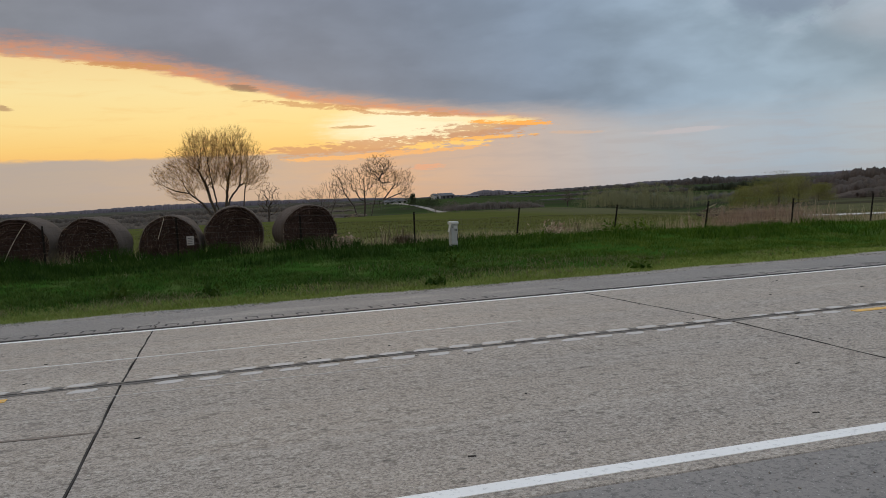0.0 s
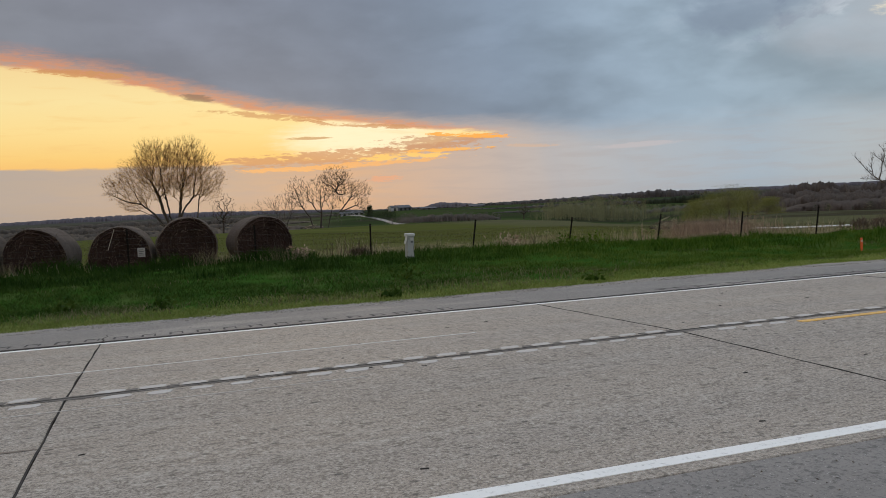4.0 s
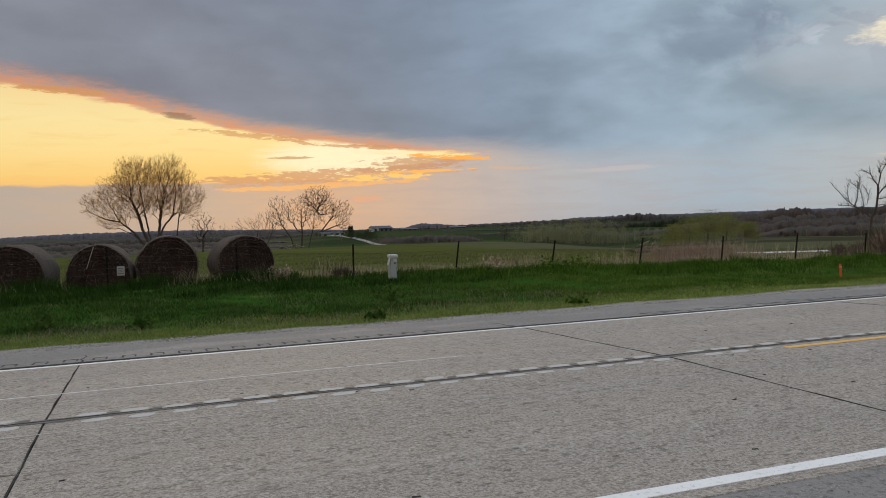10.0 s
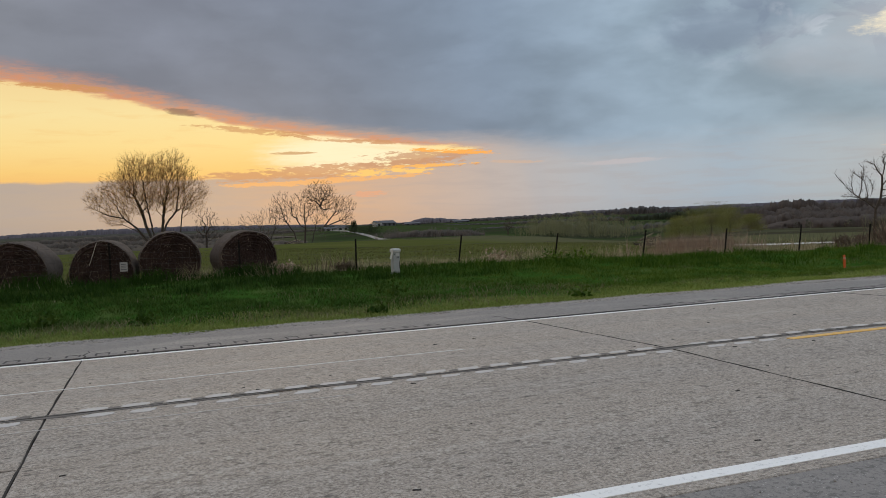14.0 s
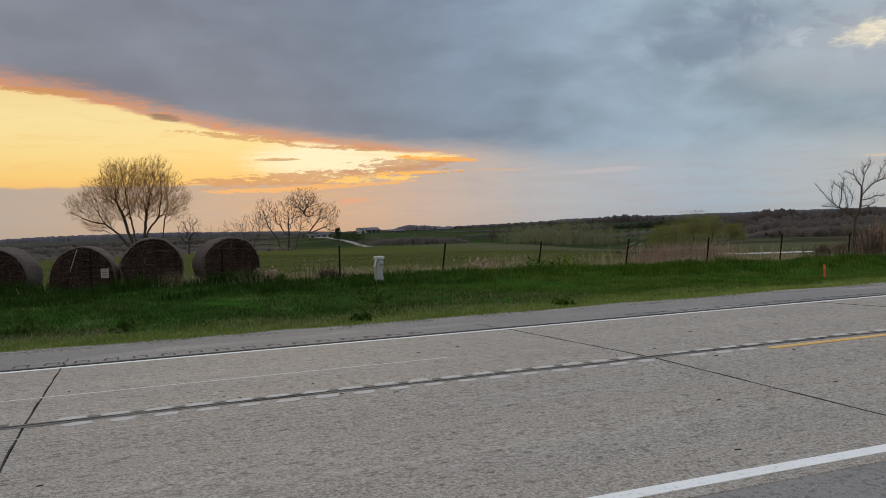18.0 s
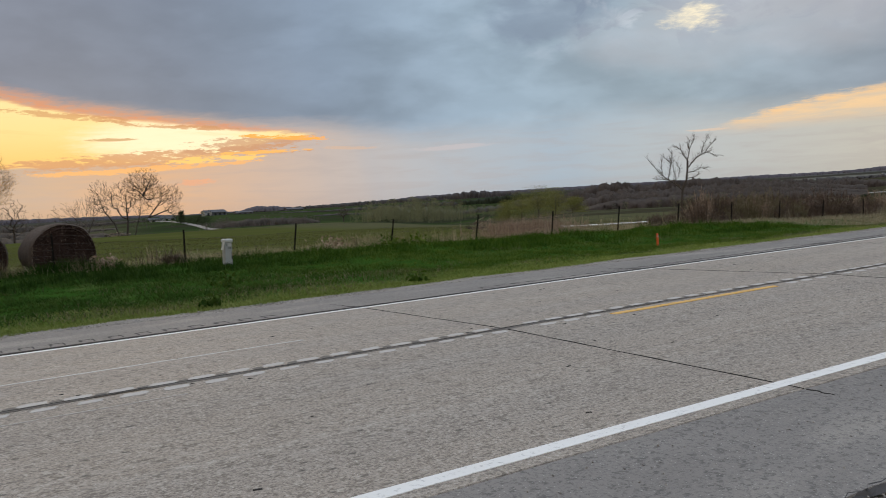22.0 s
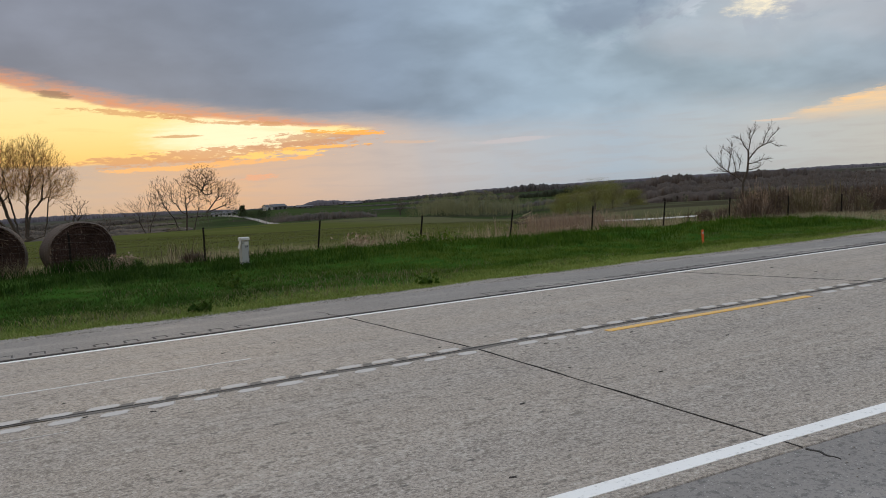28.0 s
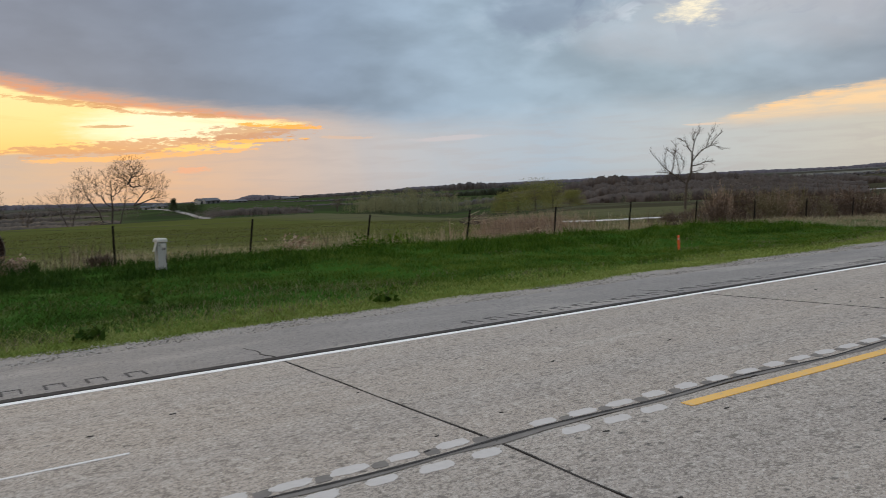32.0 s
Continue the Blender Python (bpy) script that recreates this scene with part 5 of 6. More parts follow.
ROUND = ((0.0, 0.62, 0.30, 0.34), (-0.2, 0.5, 0.2, 0.2), (0.2, 0.52, 0.2, 0.2))
crowned_tree(11, 0.42, 130, 6.0, (((-0.02, 0), (-0.05, 0.08), (-0.17, 0.23), (-0.28, 0.33), (-0.41, 0.36), (-0.53, 0.42), (-0.62, 0.49)), ((-0.01, 0), (-0.08, 0.22), (-0.12, 0.39), (-0.19, 0.55), (-0.28, 0.62)),
                                ((0.0, 0), (-0.04, 0.25), (-0.08, 0.5), (-0.10, 0.66), (-0.14, 0.86)), ((0.03, 0), (0.07, 0.33), (0.10, 0.55), (0.16, 0.72), (0.15, 0.92)),
                                ((0.05, 0), (0.08, 0.25), (0.19, 0.39), (0.22, 0.6), (0.22, 0.83)), ((0.04, 0), (0.18, 0.06), (0.21, 0.17), (0.24, 0.39), (0.31, 0.55), (0.44, 0.56)), ((-0.04, 0), (-0.16, 0.2), (-0.36, 0.31))),
             ((-0.17, 0.77, 0.19, 0.18), (0.14, 0.78, 0.20, 0.19), (0.30, 0.62, 0.16, 0.19), (-0.47, 0.49, 0.16, 0.12), (-0.33, 0.62, 0.17, 0.14), (-0.36, 0.34, 0.14, 0.08), (0.33, 0.44, 0.14, 0.09), (-0.02, 0.66, 0.30, 0.22), (0.44, 0.54, 0.07, 0.07), (0.1, 0.5, 0.25, 0.14), (-0.2, 0.48, 0.2, 0.14)),
             "large many-stemmed bare tree budding in the pasture, amber backlight painted in", 3000, 60000, 0.034, 0.42, 0.0085, None, 5, BACKLITTWIG)
crowned_tree(5, 3.6, 135, 2.0, (((0, 0), (0.02, 0.4)),), ((0.0, 0.66, 0.30, 0.32), (0.1, 0.45, 0.25, 0.2)), "slender bare sapling in the pasture", 150)
crowned_tree(23, 11.8, 165, 3.5, (((0.0, 0), (-0.02, 0.32), (-0.06, 0.62), (-0.16, 0.83), (-0.27, 0.87)), ((-0.06, 0.62), (0.03, 0.83), (0.07, 0.94)), ((-0.02, 0.32), (0.13, 0.51), (0.28, 0.57), (0.37, 0.51)), ((-0.02, 0.32), (0.2, 0.40), (0.31, 0.36))),
             ((-0.06, 0.82, 0.24, 0.17), (0.06, 0.64, 0.2, 0.2), (0.28, 0.62, 0.18, 0.15), (-0.2, 0.72, 0.13, 0.15), (0.3, 0.42, 0.14, 0.08)), "gnarled bare tree with crooked limbs", 700, 5000, 0.035, 0.28, 0.013, None, 4)
crowned_tree(31, 10.25, 168, 2.75, (((-0.08, 0), (-0.16, 0.32), (-0.3, 0.52), (-0.38, 0.8)), ((0.0, 0), (0.03, 0.35), (0.03, 0.7)), ((0.2, 0), (0.1, 0.3), (-0.05, 0.6)), ((0.1, 0), (0.2, 0.4), (0.26, 0.6))),
             ((-0.34, 0.74, 0.22, 0.27), (-0.02, 0.74, 0.22, 0.27), (0.22, 0.62, 0.16, 0.2)), "bare multi-stemmed tree beside a gnarled one", 520, 0, 0.1, 0.4, 0.012, None, 4)
crowned_tree(37, 7.75, 185, 1.75, (((0, 0), (-0.1, 0.3), (-0.3, 0.55)), ((0, 0), (0.08, 0.3), (0.2, 0.6)), ((0.02, 0), (0.02, 0.5))), ((-0.36, 0.66, 0.26, 0.24), (0.0, 0.74, 0.3, 0.25), (0.28, 0.72, 0.26, 0.28)), "small bare spreading tree in the pasture", 340, 0, 0.1, 0.6, 0.010, None, 4)
crowned_tree(39, 5.2, 230, 1.0, (((0, 0), (0, 0.3)),), ((0.0, 0.6, 0.28, 0.4),), "small distant bare tree", 120)
crowned_tree(43, 68.9, 150, 2.1, (((0, 0), (0, 0.25), (-0.12, 0.5)), ((0, 0.2), (0.14, 0.45))), ((-0.25, 0.66, 0.26, 0.3), (0.25, 0.68, 0.28, 0.3), (0.0, 0.75, 0.25, 0.24)), "spreading bare oak beside a farm lane", 420, 0, 0.1, 0.5, 0.010, None, 4)
crowned_tree(47, 71.7, 130, 1.3, (((0, 0), (0, 0.4)),), ((0.0, 0.6, 0.25, 0.4),), "upright bare tree in a grove", 200, 400)
for i, (a, d, e) in enumerate(((71.7, 100, 1.3), (72.5, 96, 1.35), (73.4, 92, 1.36), (74.3, 88, 1.46), (75.2, 84, 1.0), (76.2, 80, 1.4), (77.6, 78, 1.3))):
    crowned_tree(60 + i, a, d, e, (((0, 0), (-0.05, 0.3)), ((0.03, 0), (0.1, 0.35))), ((-0.12, 0.6, 0.24, 0.4), (0.15, 0.55, 0.24, 0.38), (0, 0.3, 0.25, 0.2)), "budding roadside tree in a dense grove", 420, 3000, 0.03, 0.6, 0.009, GREYWOOD, 4)
crowned_tree(81, -13.7, 120, 1.0, (((0, 0), (0.05, 0.3)),), ROUND, "bare tree at the edge of the pasture", 200)
crowned_tree(83, 24.8, 330, 0.28, (((0, 0), (0, 0.3)),), ROUND, "small round bare tree in the far field", 260, 0, 0.1, 0.2, 0.018)
crowned_tree(85, 32.9, 420, 0.65, (((0, 0), (0, 0.3)),), ROUND, "bare tree in the far field", 260, 0, 0.1, 0.2, 0.02)
crowned_tree(87, 62.6, 210, 0.9, (((0, 0), (0, 0.3)),), ROUND, "bare tree above the far thicket", 260, 0, 0.1, 0.2, 0.013)
crowned_tree(89, 64.6, 230, 0.9, (((0, 0), (0, 0.3)),), ROUND, "bare tree above the far thicket", 260, 0, 0.1, 0.2, 0.013)


def dead_tree(a0, d):
    """A dead tree: a leaning trunk that parts into a broken spar and a forked crown; limbs by bearing and elevation."""
    x, y = at_bearing(a0, d)
    z0 = gz(x, y) - 0.2
    tree = thing("tree", "dead twisted tree with broken crown", "tree", pose(x, y, z0, 0, 0, -a0))
    rnd = random.Random(4)
    limbs, twigs = Shape(), Shape()
    sketch = (
        (0.20, 0.13, ((48.55, -3.2), (48.5, -1.6), (48.62, -0.22), (48.9, 0.44), (49.0, 1.17), (49.02, 1.8))),
        (0.12, 0.03, ((48.62, -0.22), (48.1, 0.26), (47.7, 0.54), (47.2, 0.98), (46.4, 2.04))),
        (0.07, 0.02, ((47.7, 0.54), (47.85, 1.1), (47.88, 1.68), (47.5, 2.08))), (0.06, 0.018, ((47.86, 1.5), (48.02, 1.95), (47.98, 2.4))),
        (0.06, 0.018, ((48.1, 0.26), (48.2, 0.6), (48.08, 1.3), (47.9, 1.95))), (0.05, 0.015, ((47.4, 0.8), (47.3, 1.4), (47.35, 1.9))), (0.05, 0.015, ((47.75, 0.5), (47.3, 0.6), (46.9, 0.62))),
        (0.10, 0.02, ((49.02, 1.8), (48.75, 2.2), (48.62, 2.56), (48.35, 2.66))), (0.08, 0.018, ((49.02, 1.75), (49.18, 2.45), (49.1, 2.8), (49.22, 3.1))), (0.05, 0.015, ((49.15, 2.4), (49.35, 2.9), (49.55, 3.25))),
        (0.10, 0.02, ((49.0, 1.2), (49.3, 1.6), (49.65, 1.96), (50.05, 2.16), (50.4, 2.22), (50.85, 1.95))), (0.06, 0.015, ((49.9, 2.1), (50.1, 2.7), (50.42, 3.25))), (0.05, 0.015, ((50.15, 2.2), (50.45, 2.6), (50.85, 2.98))),
        (0.07, 0.015, ((48.92, 0.55), (49.4, 0.6), (49.65, 0.72))), (0.07, 0.015, ((49.0, 0.95), (49.4, 1.0), (49.85, 1.2), (50.2, 1.16))), (0.04, 0.012, ((48.4, 0.7), (48.5, 1.2), (48.3, 1.6))))
    for r0, r1, line in sketch:
        pts = [Vector((math.tan(radians(a - a0)) * d, rnd.uniform(-0.1, 0.1) * (r0 < 0.15), 1.46 + d * math.tan(radians(e)) - z0)) for a, e in line]
        n = len(pts) - 1
        limbs.tube(pts, [0.8 * (r0 + (r1 - r0) * i / n) for i in range(n + 1)], 6)
        if r0 > 0.15:
            continue
        for p, q in zip(pts[:-1], pts[1:]):
            for t in (0.15, 0.4, 0.6, 0.8, 1.0):
                along = (q - p).normalized()
                for _ in range(2):
                    w = (along + Vector((rnd.gauss(0, 0.55), rnd.gauss(0, 0.5), 0.35 + rnd.gauss(0, 0.35)))).normalized() * rnd.uniform(0.3, 0.9)
                    a = p.lerp(q, t)
                    twigs.tube([a, a + w * 0.55 + Vector((rnd.gauss(0, 0.04), 0, rnd.gauss(0, 0.04))), a + w], [0.014, 0.011, 0.006], 3)
                    for k in range(2):
                        b = a + w * rnd.uniform(0.3, 0.9)
                        u = (w.normalized() + Vector((rnd.gauss(0, 0.7), rnd.gauss(0, 0.6), rnd.gauss(0.2, 0.5)))).normalized() * rnd.uniform(0.15, 0.4)
                        twigs.tube([b, b + u], [0.008, 0.005], 3)
    part("trunk", limbs, BARK, tree)
    tagged(part("twig_crown", twigs, TWIG, tree), kind="stuff")


dead_tree(48.6, 100)


def bush_tree(name, place, h, w, mat, label, n=260, size=0.16, shape=1.0, trunk=True, category="tree", loose=0.16):
    """A small tree of sprays round a forked trunk: uneven outline with gaps."""
    t = thing(name, label, category, pose(place[0], place[1], gz(*place) - 0.05))
    rnd = random.Random(int(place[0] * 7 + place[1] * 3))
    if trunk:
        s = Shape()
        s.tube([(0, 0, 0), (0.03 * h, 0, h * 0.3), (0.0, 0.02 * h, h * 0.7)], [0.03 * h, 0.022 * h, 0.008 * h], 5)
        for k in range(6):
            a = rnd.uniform(0, 6.28)
            z = h * rnd.uniform(0.2, 0.6)
            s.tube([(0, 0, z), (math.cos(a) * w * 0.25, math.sin(a) * w * 0.25, z + h * 0.14)], [0.012 * h, 0.005 * h], 4)
        part("trunk", s, BARK, t)
    lumps = []
    for _ in range(14):
        up = rnd.random()
        q = w / 2 * (math.sqrt(max(0.02, 1 - up * up)) if shape < 1.2 else 1.0 - 0.85 * up) * math.sqrt(rnd.random()) * 0.85
        a = rnd.uniform(0, 6.28)
        lumps.append((math.cos(a) * q, math.sin(a) * q, h * (0.12 + 0.80 * up)))
    lumps = np.array(lumps)
    c = lumps[rng.integers(0, 14, n)] + np.clip(rng.normal(0, 1, (n, 3)), -1.5, 1.5) * np.array([w * loose, w * loose, h * loose * 0.65])
    c[:, 2] = np.clip(c[:, 2], 0.08 * h, None)
    part("crown", leaf_cloud("crown", c, size, mat), mat, t)
    return t


for a, d, h, w in ((66.3, 52, 1.55, 1.15), (65.2, 58, 1.2, 0.9), (59.7, 56, 1.15, 0.9), (61.9, 92, 0.95, 1.0), (60.7, 88, 0.55, 0.9), (67.6, 80, 1.1, 1.0), (63.2, 70, 0.95, 1.3), (71.9, 60, 1.0, 0.9)):
    bush_tree("cedar_tree", at_bearing(a, d), h, w, CEDAR, "small dark cedar by the fence line", 5000, 0.036, 1.0)
def twig_shrub(place, h, w, mat):
    """A leafless shrub: stems fanning up from the ground, each with side twigs."""
    t = thing("shrub", "brown leafless shrub tangled in the fence line", "shrub", pose(place[0], place[1], gz(*place) - 0.05))
    rnd = random.Random(int(place[0] * 31 + place[1] * 17))
    s = Shape()
    for k in range(110):
        a, q = rnd.uniform(0, 6.28), math.sqrt(rnd.random()) * w * 0.5
        tall_ = h * rnd.uniform(0.35, 1.12) * (1 - 0.45 * (2 * q / w) ** 2)
        b = Vector((math.cos(a) * q * 0.75, math.sin(a) * q * 0.75, 0))
        e = Vector((math.cos(a) * q * 1.25 + rnd.gauss(0, 0.10), math.sin(a) * q * 1.25 + rnd.gauss(0, 0.10), tall_))
        m = b.lerp(e, 0.5) + Vector((rnd.gauss(0, 0.05), rnd.gauss(0, 0.05), 0))
        s.tube([b, m, e], [0.015, 0.012, 0.007], 3)
        for _ in range(5):
            c = m.lerp(e, rnd.random()) if rnd.random() < 0.7 else b.lerp(m, rnd.random())
            u = Vector((rnd.gauss(0, 0.6), rnd.gauss(0, 0.6), rnd.uniform(0.1, 0.9))).normalized() * rnd.uniform(0.10, 0.3)
            s.tube([c, c + u], [0.010, 0.005], 3)
    tagged(part("twig_crown", s, mat, t), kind="stuff")
    return t


spot = random.Random(21)
for k in range(40):
    a = 49.2 + 11.8 * (k + spot.uniform(-0.4, 0.4)) / 40
    y = spot.uniform(18.3, 21.5)
    h = spot.uniform(0.9, 1.85) * (1.0 if a < 58 else 0.75)
    twig_shrub((EYE[0] + (y - EYE[1]) * math.tan(radians(a)), y), h, h * spot.uniform(0.6, 1.1), spot.choice((BRUSH, BRUSH, TWIG, TUFT, RUSSET)))
for a, y, h in ((46.6, 18.6, 0.55), (47.7, 19.5, 0.6), (13.0, 18.2, 0.3)):
    twig_shrub((EYE[0] + (y - EYE[1]) * math.tan(radians(a)), y), h, h * 1.1, TWIG)
bush_tree("evergreen_tree", at_bearing(13.8, 430), 6.0, 4.6, CEDAR, "dark evergreen beside the farm lane", 1500, 0.26, 1.3)
for a, d, top, w in ((38.7, 165, 0.5, 7.5), (37.5, 172, 0.2, 6.5), (39.9, 176, 0.35, 6.5), (36.6, 180, -0.2, 5.0), (41.1, 182, -0.25, 5.5)):
    bush_tree("willow_tree", at_bearing(a, d), tall(a, d, top), w, LIME, "rounded yellow-green willow in the hollow", 9000, 0.07, 0.9, True, "tree", 0.2)


# ---------------------------------------------------------------- far woods, joined
def woods(name, spec, mat, label, sprays=34, leaf=0.55):
    """Far trees as one stuff object: upright stems with sprays of twigs. spec: rows of az, d, h, w arrays."""
    az_, d, h, w = spec
    x, y = EYE[0] + d * np.sin(np.radians(az_)), EYE[1] + d * np.cos(np.radians(az_))
    z = ground_z(x, y)
    n = len(x)
    t = rng.random((n, sprays)) ** 0.75
    ang = rng.uniform(0, 2 * np.pi, (n, sprays))
    rad = np.sqrt(rng.random((n, sprays))) * (w / 2)[:, None] * np.sqrt(np.clip(1.05 - (1.6 * t - 0.6) ** 2, 0.02, 1))
    c = np.stack([x[:, None] + np.cos(ang) * rad, y[:, None] + np.sin(ang) * rad, z[:, None] + h[:, None] * (0.05 + 0.95 * t)], -1).reshape(-1, 3)
    hh = np.repeat(h, sprays)
    out_ = np.stack([np.cos(ang) * rad, np.sin(ang) * rad], -1).reshape(-1, 2) / np.repeat(w, sprays)[:, None]
    m = len(c)
    b = rng.uniform(0, 2 * np.pi, m)
    side = np.stack([np.cos(b), np.sin(b), np.zeros(m)], 1) * (hh * leaf * 0.075 * rng.uniform(0.5, 1.4, m))[:, None]
    up = np.stack([out_[:, 0] * 1.4 + rng.normal(0, 0.5, m), out_[:, 1] * 1.4 + rng.normal(0, 0.5, m), np.ones(m)], 1) * (hh * leaf * 0.15 * rng.uniform(0.5, 1.4, m))[:, None]
    v = np.stack([c - side, c - up, c + side, c + up], 1).reshape(-1, 3)
    f = np.arange(m)[:, None] * 4 + np.array([[0, 1, 2, 3]])
    # stems
    k = 0.018 * h
    sv = np.stack([np.stack([x - k, y, z - 0.2], 1), np.stack([x + k, y, z - 0.2], 1), np.stack([x + k * 0.3, y, z + h * 0.8], 1), np.stack([x - k * 0.3, y, z + h * 0.8], 1)], 1).reshape(-1, 3)
    sf = np.arange(n)[:, None] * 4 + np.array([[0, 1, 2, 3]]) + 4 * m
    ob = new(name, fast_mesh(name, np.concatenate([v, sv]), np.concatenate([f, sf]), mat))
    return tagged(ob, label, "woods", kind="stuff")


def belt(n, a0, a1, d0, d1, h0, h1, ratio=0.8):
    """Trees of a belt, gathered in clumps of uneven size."""
    m = max(3, n // 9)
    ca, cd = rng.uniform(a0, a1, m), rng.uniform(d0, d1, m)
    k = rng.integers(0, m, n)
    a = ca[k] + rng.normal(0, 1, n) * (a1 - a0) / m ** 0.5 * 0.35
    d = np.clip(cd[k] + rng.normal(0, 1, n) * (d1 - d0) * 0.16, d0 * 0.9, d1 * 1.1)
    h = rng.uniform(h0, h1, n) * rng.uniform(0.65, 1.1, m)[k] * rng.uniform(0.6, 1.15, n)
    return np.array([a, d, h, h * ratio * rng.uniform(0.7, 1.3, n)])


def join(*specs):
    return np.concatenate(specs, 1)




def canopy(name, d, depth, outline, mat, label, crown=6.0, rough=0.5, foot=-0.4):
    """A wood seen from afar as a closed canopy: one sheet with a leafless front, lumpy crowns and a ragged skyline.
    outline: (bearing, elevation of the tree tops) along the wood."""
    a0, a1 = outline[0][0], outline[-1][0]
    fine = max(0.045, math.degrees(0.28 * crown / 6.0 * 2.4 / d))
    az_ = np.arange(a0, a1, fine)
    n = len(az_)
    top = np.interp(az_, [p[0] for p in outline], [p[1] for p in outline])
    s_ = np.radians(az_) * d
    phase = rng.uniform(0, 6.28, 8)
    crowns = np.abs(np.sin(s_ / crown * 1.7 + phase[0] + 1.3 * np.sin(s_ / crown * 0.37 + phase[1])))
    crowns = 0.62 * crowns + 0.38 * np.abs(np.sin(s_ / crown * 3.9 + phase[2] + 1.1 * np.sin(s_ / crown * 0.9)))
    drift = 0.5 + 0.5 * np.sin(s_ / crown * 0.21 + phase[3]) * np.sin(s_ / crown * 0.13 + phase[4])
    prof = ((0.0, 0.0), (0.02, 0.42), (0.08, 0.74), (0.2, 0.92), (0.5, 1.0), (0.8, 0.96), (1.0, 0.5))
    rows_ = []
    for t, up in prof:
        dd = d + depth * t + rng.normal(0, 0.25 * crown * (t > 0), n)
        x, y = EYE[0] + dd * np.sin(np.radians(az_)), EYE[1] + dd * np.cos(np.radians(az_))
        g = ground_z(x, y)
        h = np.maximum(1.46 + (d + depth * 0.4) * np.tan(np.radians(top)) - ground_z(EYE[0] + d * np.sin(np.radians(az_)), EYE[1] + d * np.cos(np.radians(az_))), 0.6)
        tall_ = np.minimum(h, crown * 2.2)
        base = np.where(t == 0, g + foot, 1.46 + (d + depth * 0.4) * np.tan(np.radians(top)) - tall_)
        ragged = tall_ * rough * (1 - 0.55 * crowns - 0.45 * drift) + rng.normal(0, 0.045 if d < 600 else 0.018, n) * tall_
        z = base + (tall_ * up - ragged * up if t > 0 else 0.0)
        rows_.append(np.stack([x, y, np.maximum(z, g + foot)], 1))
    v = np.stack(rows_, 1).reshape(-1, 3)
    m = len(prof)
    i = np.arange(n - 1)[:, None] * m
    f = np.concatenate([i + np.array([[j, m + j, m + j + 1, j + 1]]) for j in range(m - 1)])
    ob = new(name, fast_mesh(name, v, f, mat, True))
    return tagged(ob, label, "woods", kind="stuff")


RIDGE = ((-40, 0.45), (-9.8, 0.43), (-3.2, 0.62), (3.8, 0.55), (11.9, 0.30), (13.9, 0.16), (17.7, 0.22), (18.7, 0.56), (20, 0.48), (21.6, 0.24), (24, 0.32), (28, 0.36), (30, 0.52),
         (37.6, 0.50), (42.9, 0.52), (48, 0.50), (53.5, 0.50), (59, 0.44), (61, 0.56), (66.6, 0.62), (70, 0.60), (85, 0.5))
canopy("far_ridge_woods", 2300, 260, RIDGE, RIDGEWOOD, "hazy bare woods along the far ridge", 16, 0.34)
canopy("valley_woods", 430, 60, ((-40, -0.2), (-10, -0.22), (-3, -0.12), (2, -0.25), (6, -0.3), (9.5, -0.45), (11.5, -0.62)), VALLEYWOOD, "dark bare woods in the valley behind the pasture", 5.5)
canopy("valley_woods", 215, 40, ((-40, -0.72), (-10, -0.74), (-4, -0.66), (2, -0.72), (6, -0.84), (9.0, -1.0)), VALLEYWOOD, "dark bare woods in the valley behind the pasture", 3.2)
canopy("valley_woods", 300, 40, ((-40, -0.45), (-10, -0.48), (-3, -0.40), (2, -0.5), (6, -0.56), (10.5, -0.8)), VALLEYWOOD, "dark bare woods in the valley behind the pasture", 4.2)
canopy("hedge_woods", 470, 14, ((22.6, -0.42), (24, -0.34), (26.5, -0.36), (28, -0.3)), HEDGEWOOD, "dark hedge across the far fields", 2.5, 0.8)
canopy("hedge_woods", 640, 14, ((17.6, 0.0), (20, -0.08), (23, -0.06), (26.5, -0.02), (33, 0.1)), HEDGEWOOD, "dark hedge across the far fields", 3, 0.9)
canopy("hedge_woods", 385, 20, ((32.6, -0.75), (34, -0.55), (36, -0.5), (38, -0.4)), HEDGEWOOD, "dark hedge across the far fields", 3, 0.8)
canopy("poplar_wood", 350, 30, ((26.3, -0.6), (27.2, 0.05), (28.2, 0.12), (29.5, -0.1), (31, -0.1), (32.4, -0.35), (33.2, -0.7)), OLIVEWOOD, "pale olive budding wood in the valley", 3.4, 0.6)
canopy("valley_woods", 700, 60, ((-40, 0.05), (-8, 0.1), (-2, 0.16), (4, 0.08), (9, 0.0), (12, 0.0)), VALLEYWOOD, "dark bare woods in the valley behind the pasture", 7)
canopy("hedge_woods", 330, 30, ((15.9, -0.72), (16.6, -0.5), (18.6, -0.34), (20.4, -0.36), (22.3, -0.5), (23.2, -0.85)), VALLEYWOOD, "grey-brown brush along the creek", 4)
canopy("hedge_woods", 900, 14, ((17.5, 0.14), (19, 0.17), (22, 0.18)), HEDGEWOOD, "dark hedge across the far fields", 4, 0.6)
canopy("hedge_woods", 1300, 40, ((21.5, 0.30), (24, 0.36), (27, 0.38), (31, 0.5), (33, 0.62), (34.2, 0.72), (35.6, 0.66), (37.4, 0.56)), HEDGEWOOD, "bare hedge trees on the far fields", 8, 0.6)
canopy("cedar_band", 640, 30, ((33.2, 0.12), (35.0, 0.16), (37, 0.30), (39.4, 0.26), (42, 0.2), (44.2, 0.1)), CEDARWOOD, "dark cedars along the far field", 4, 0.6)
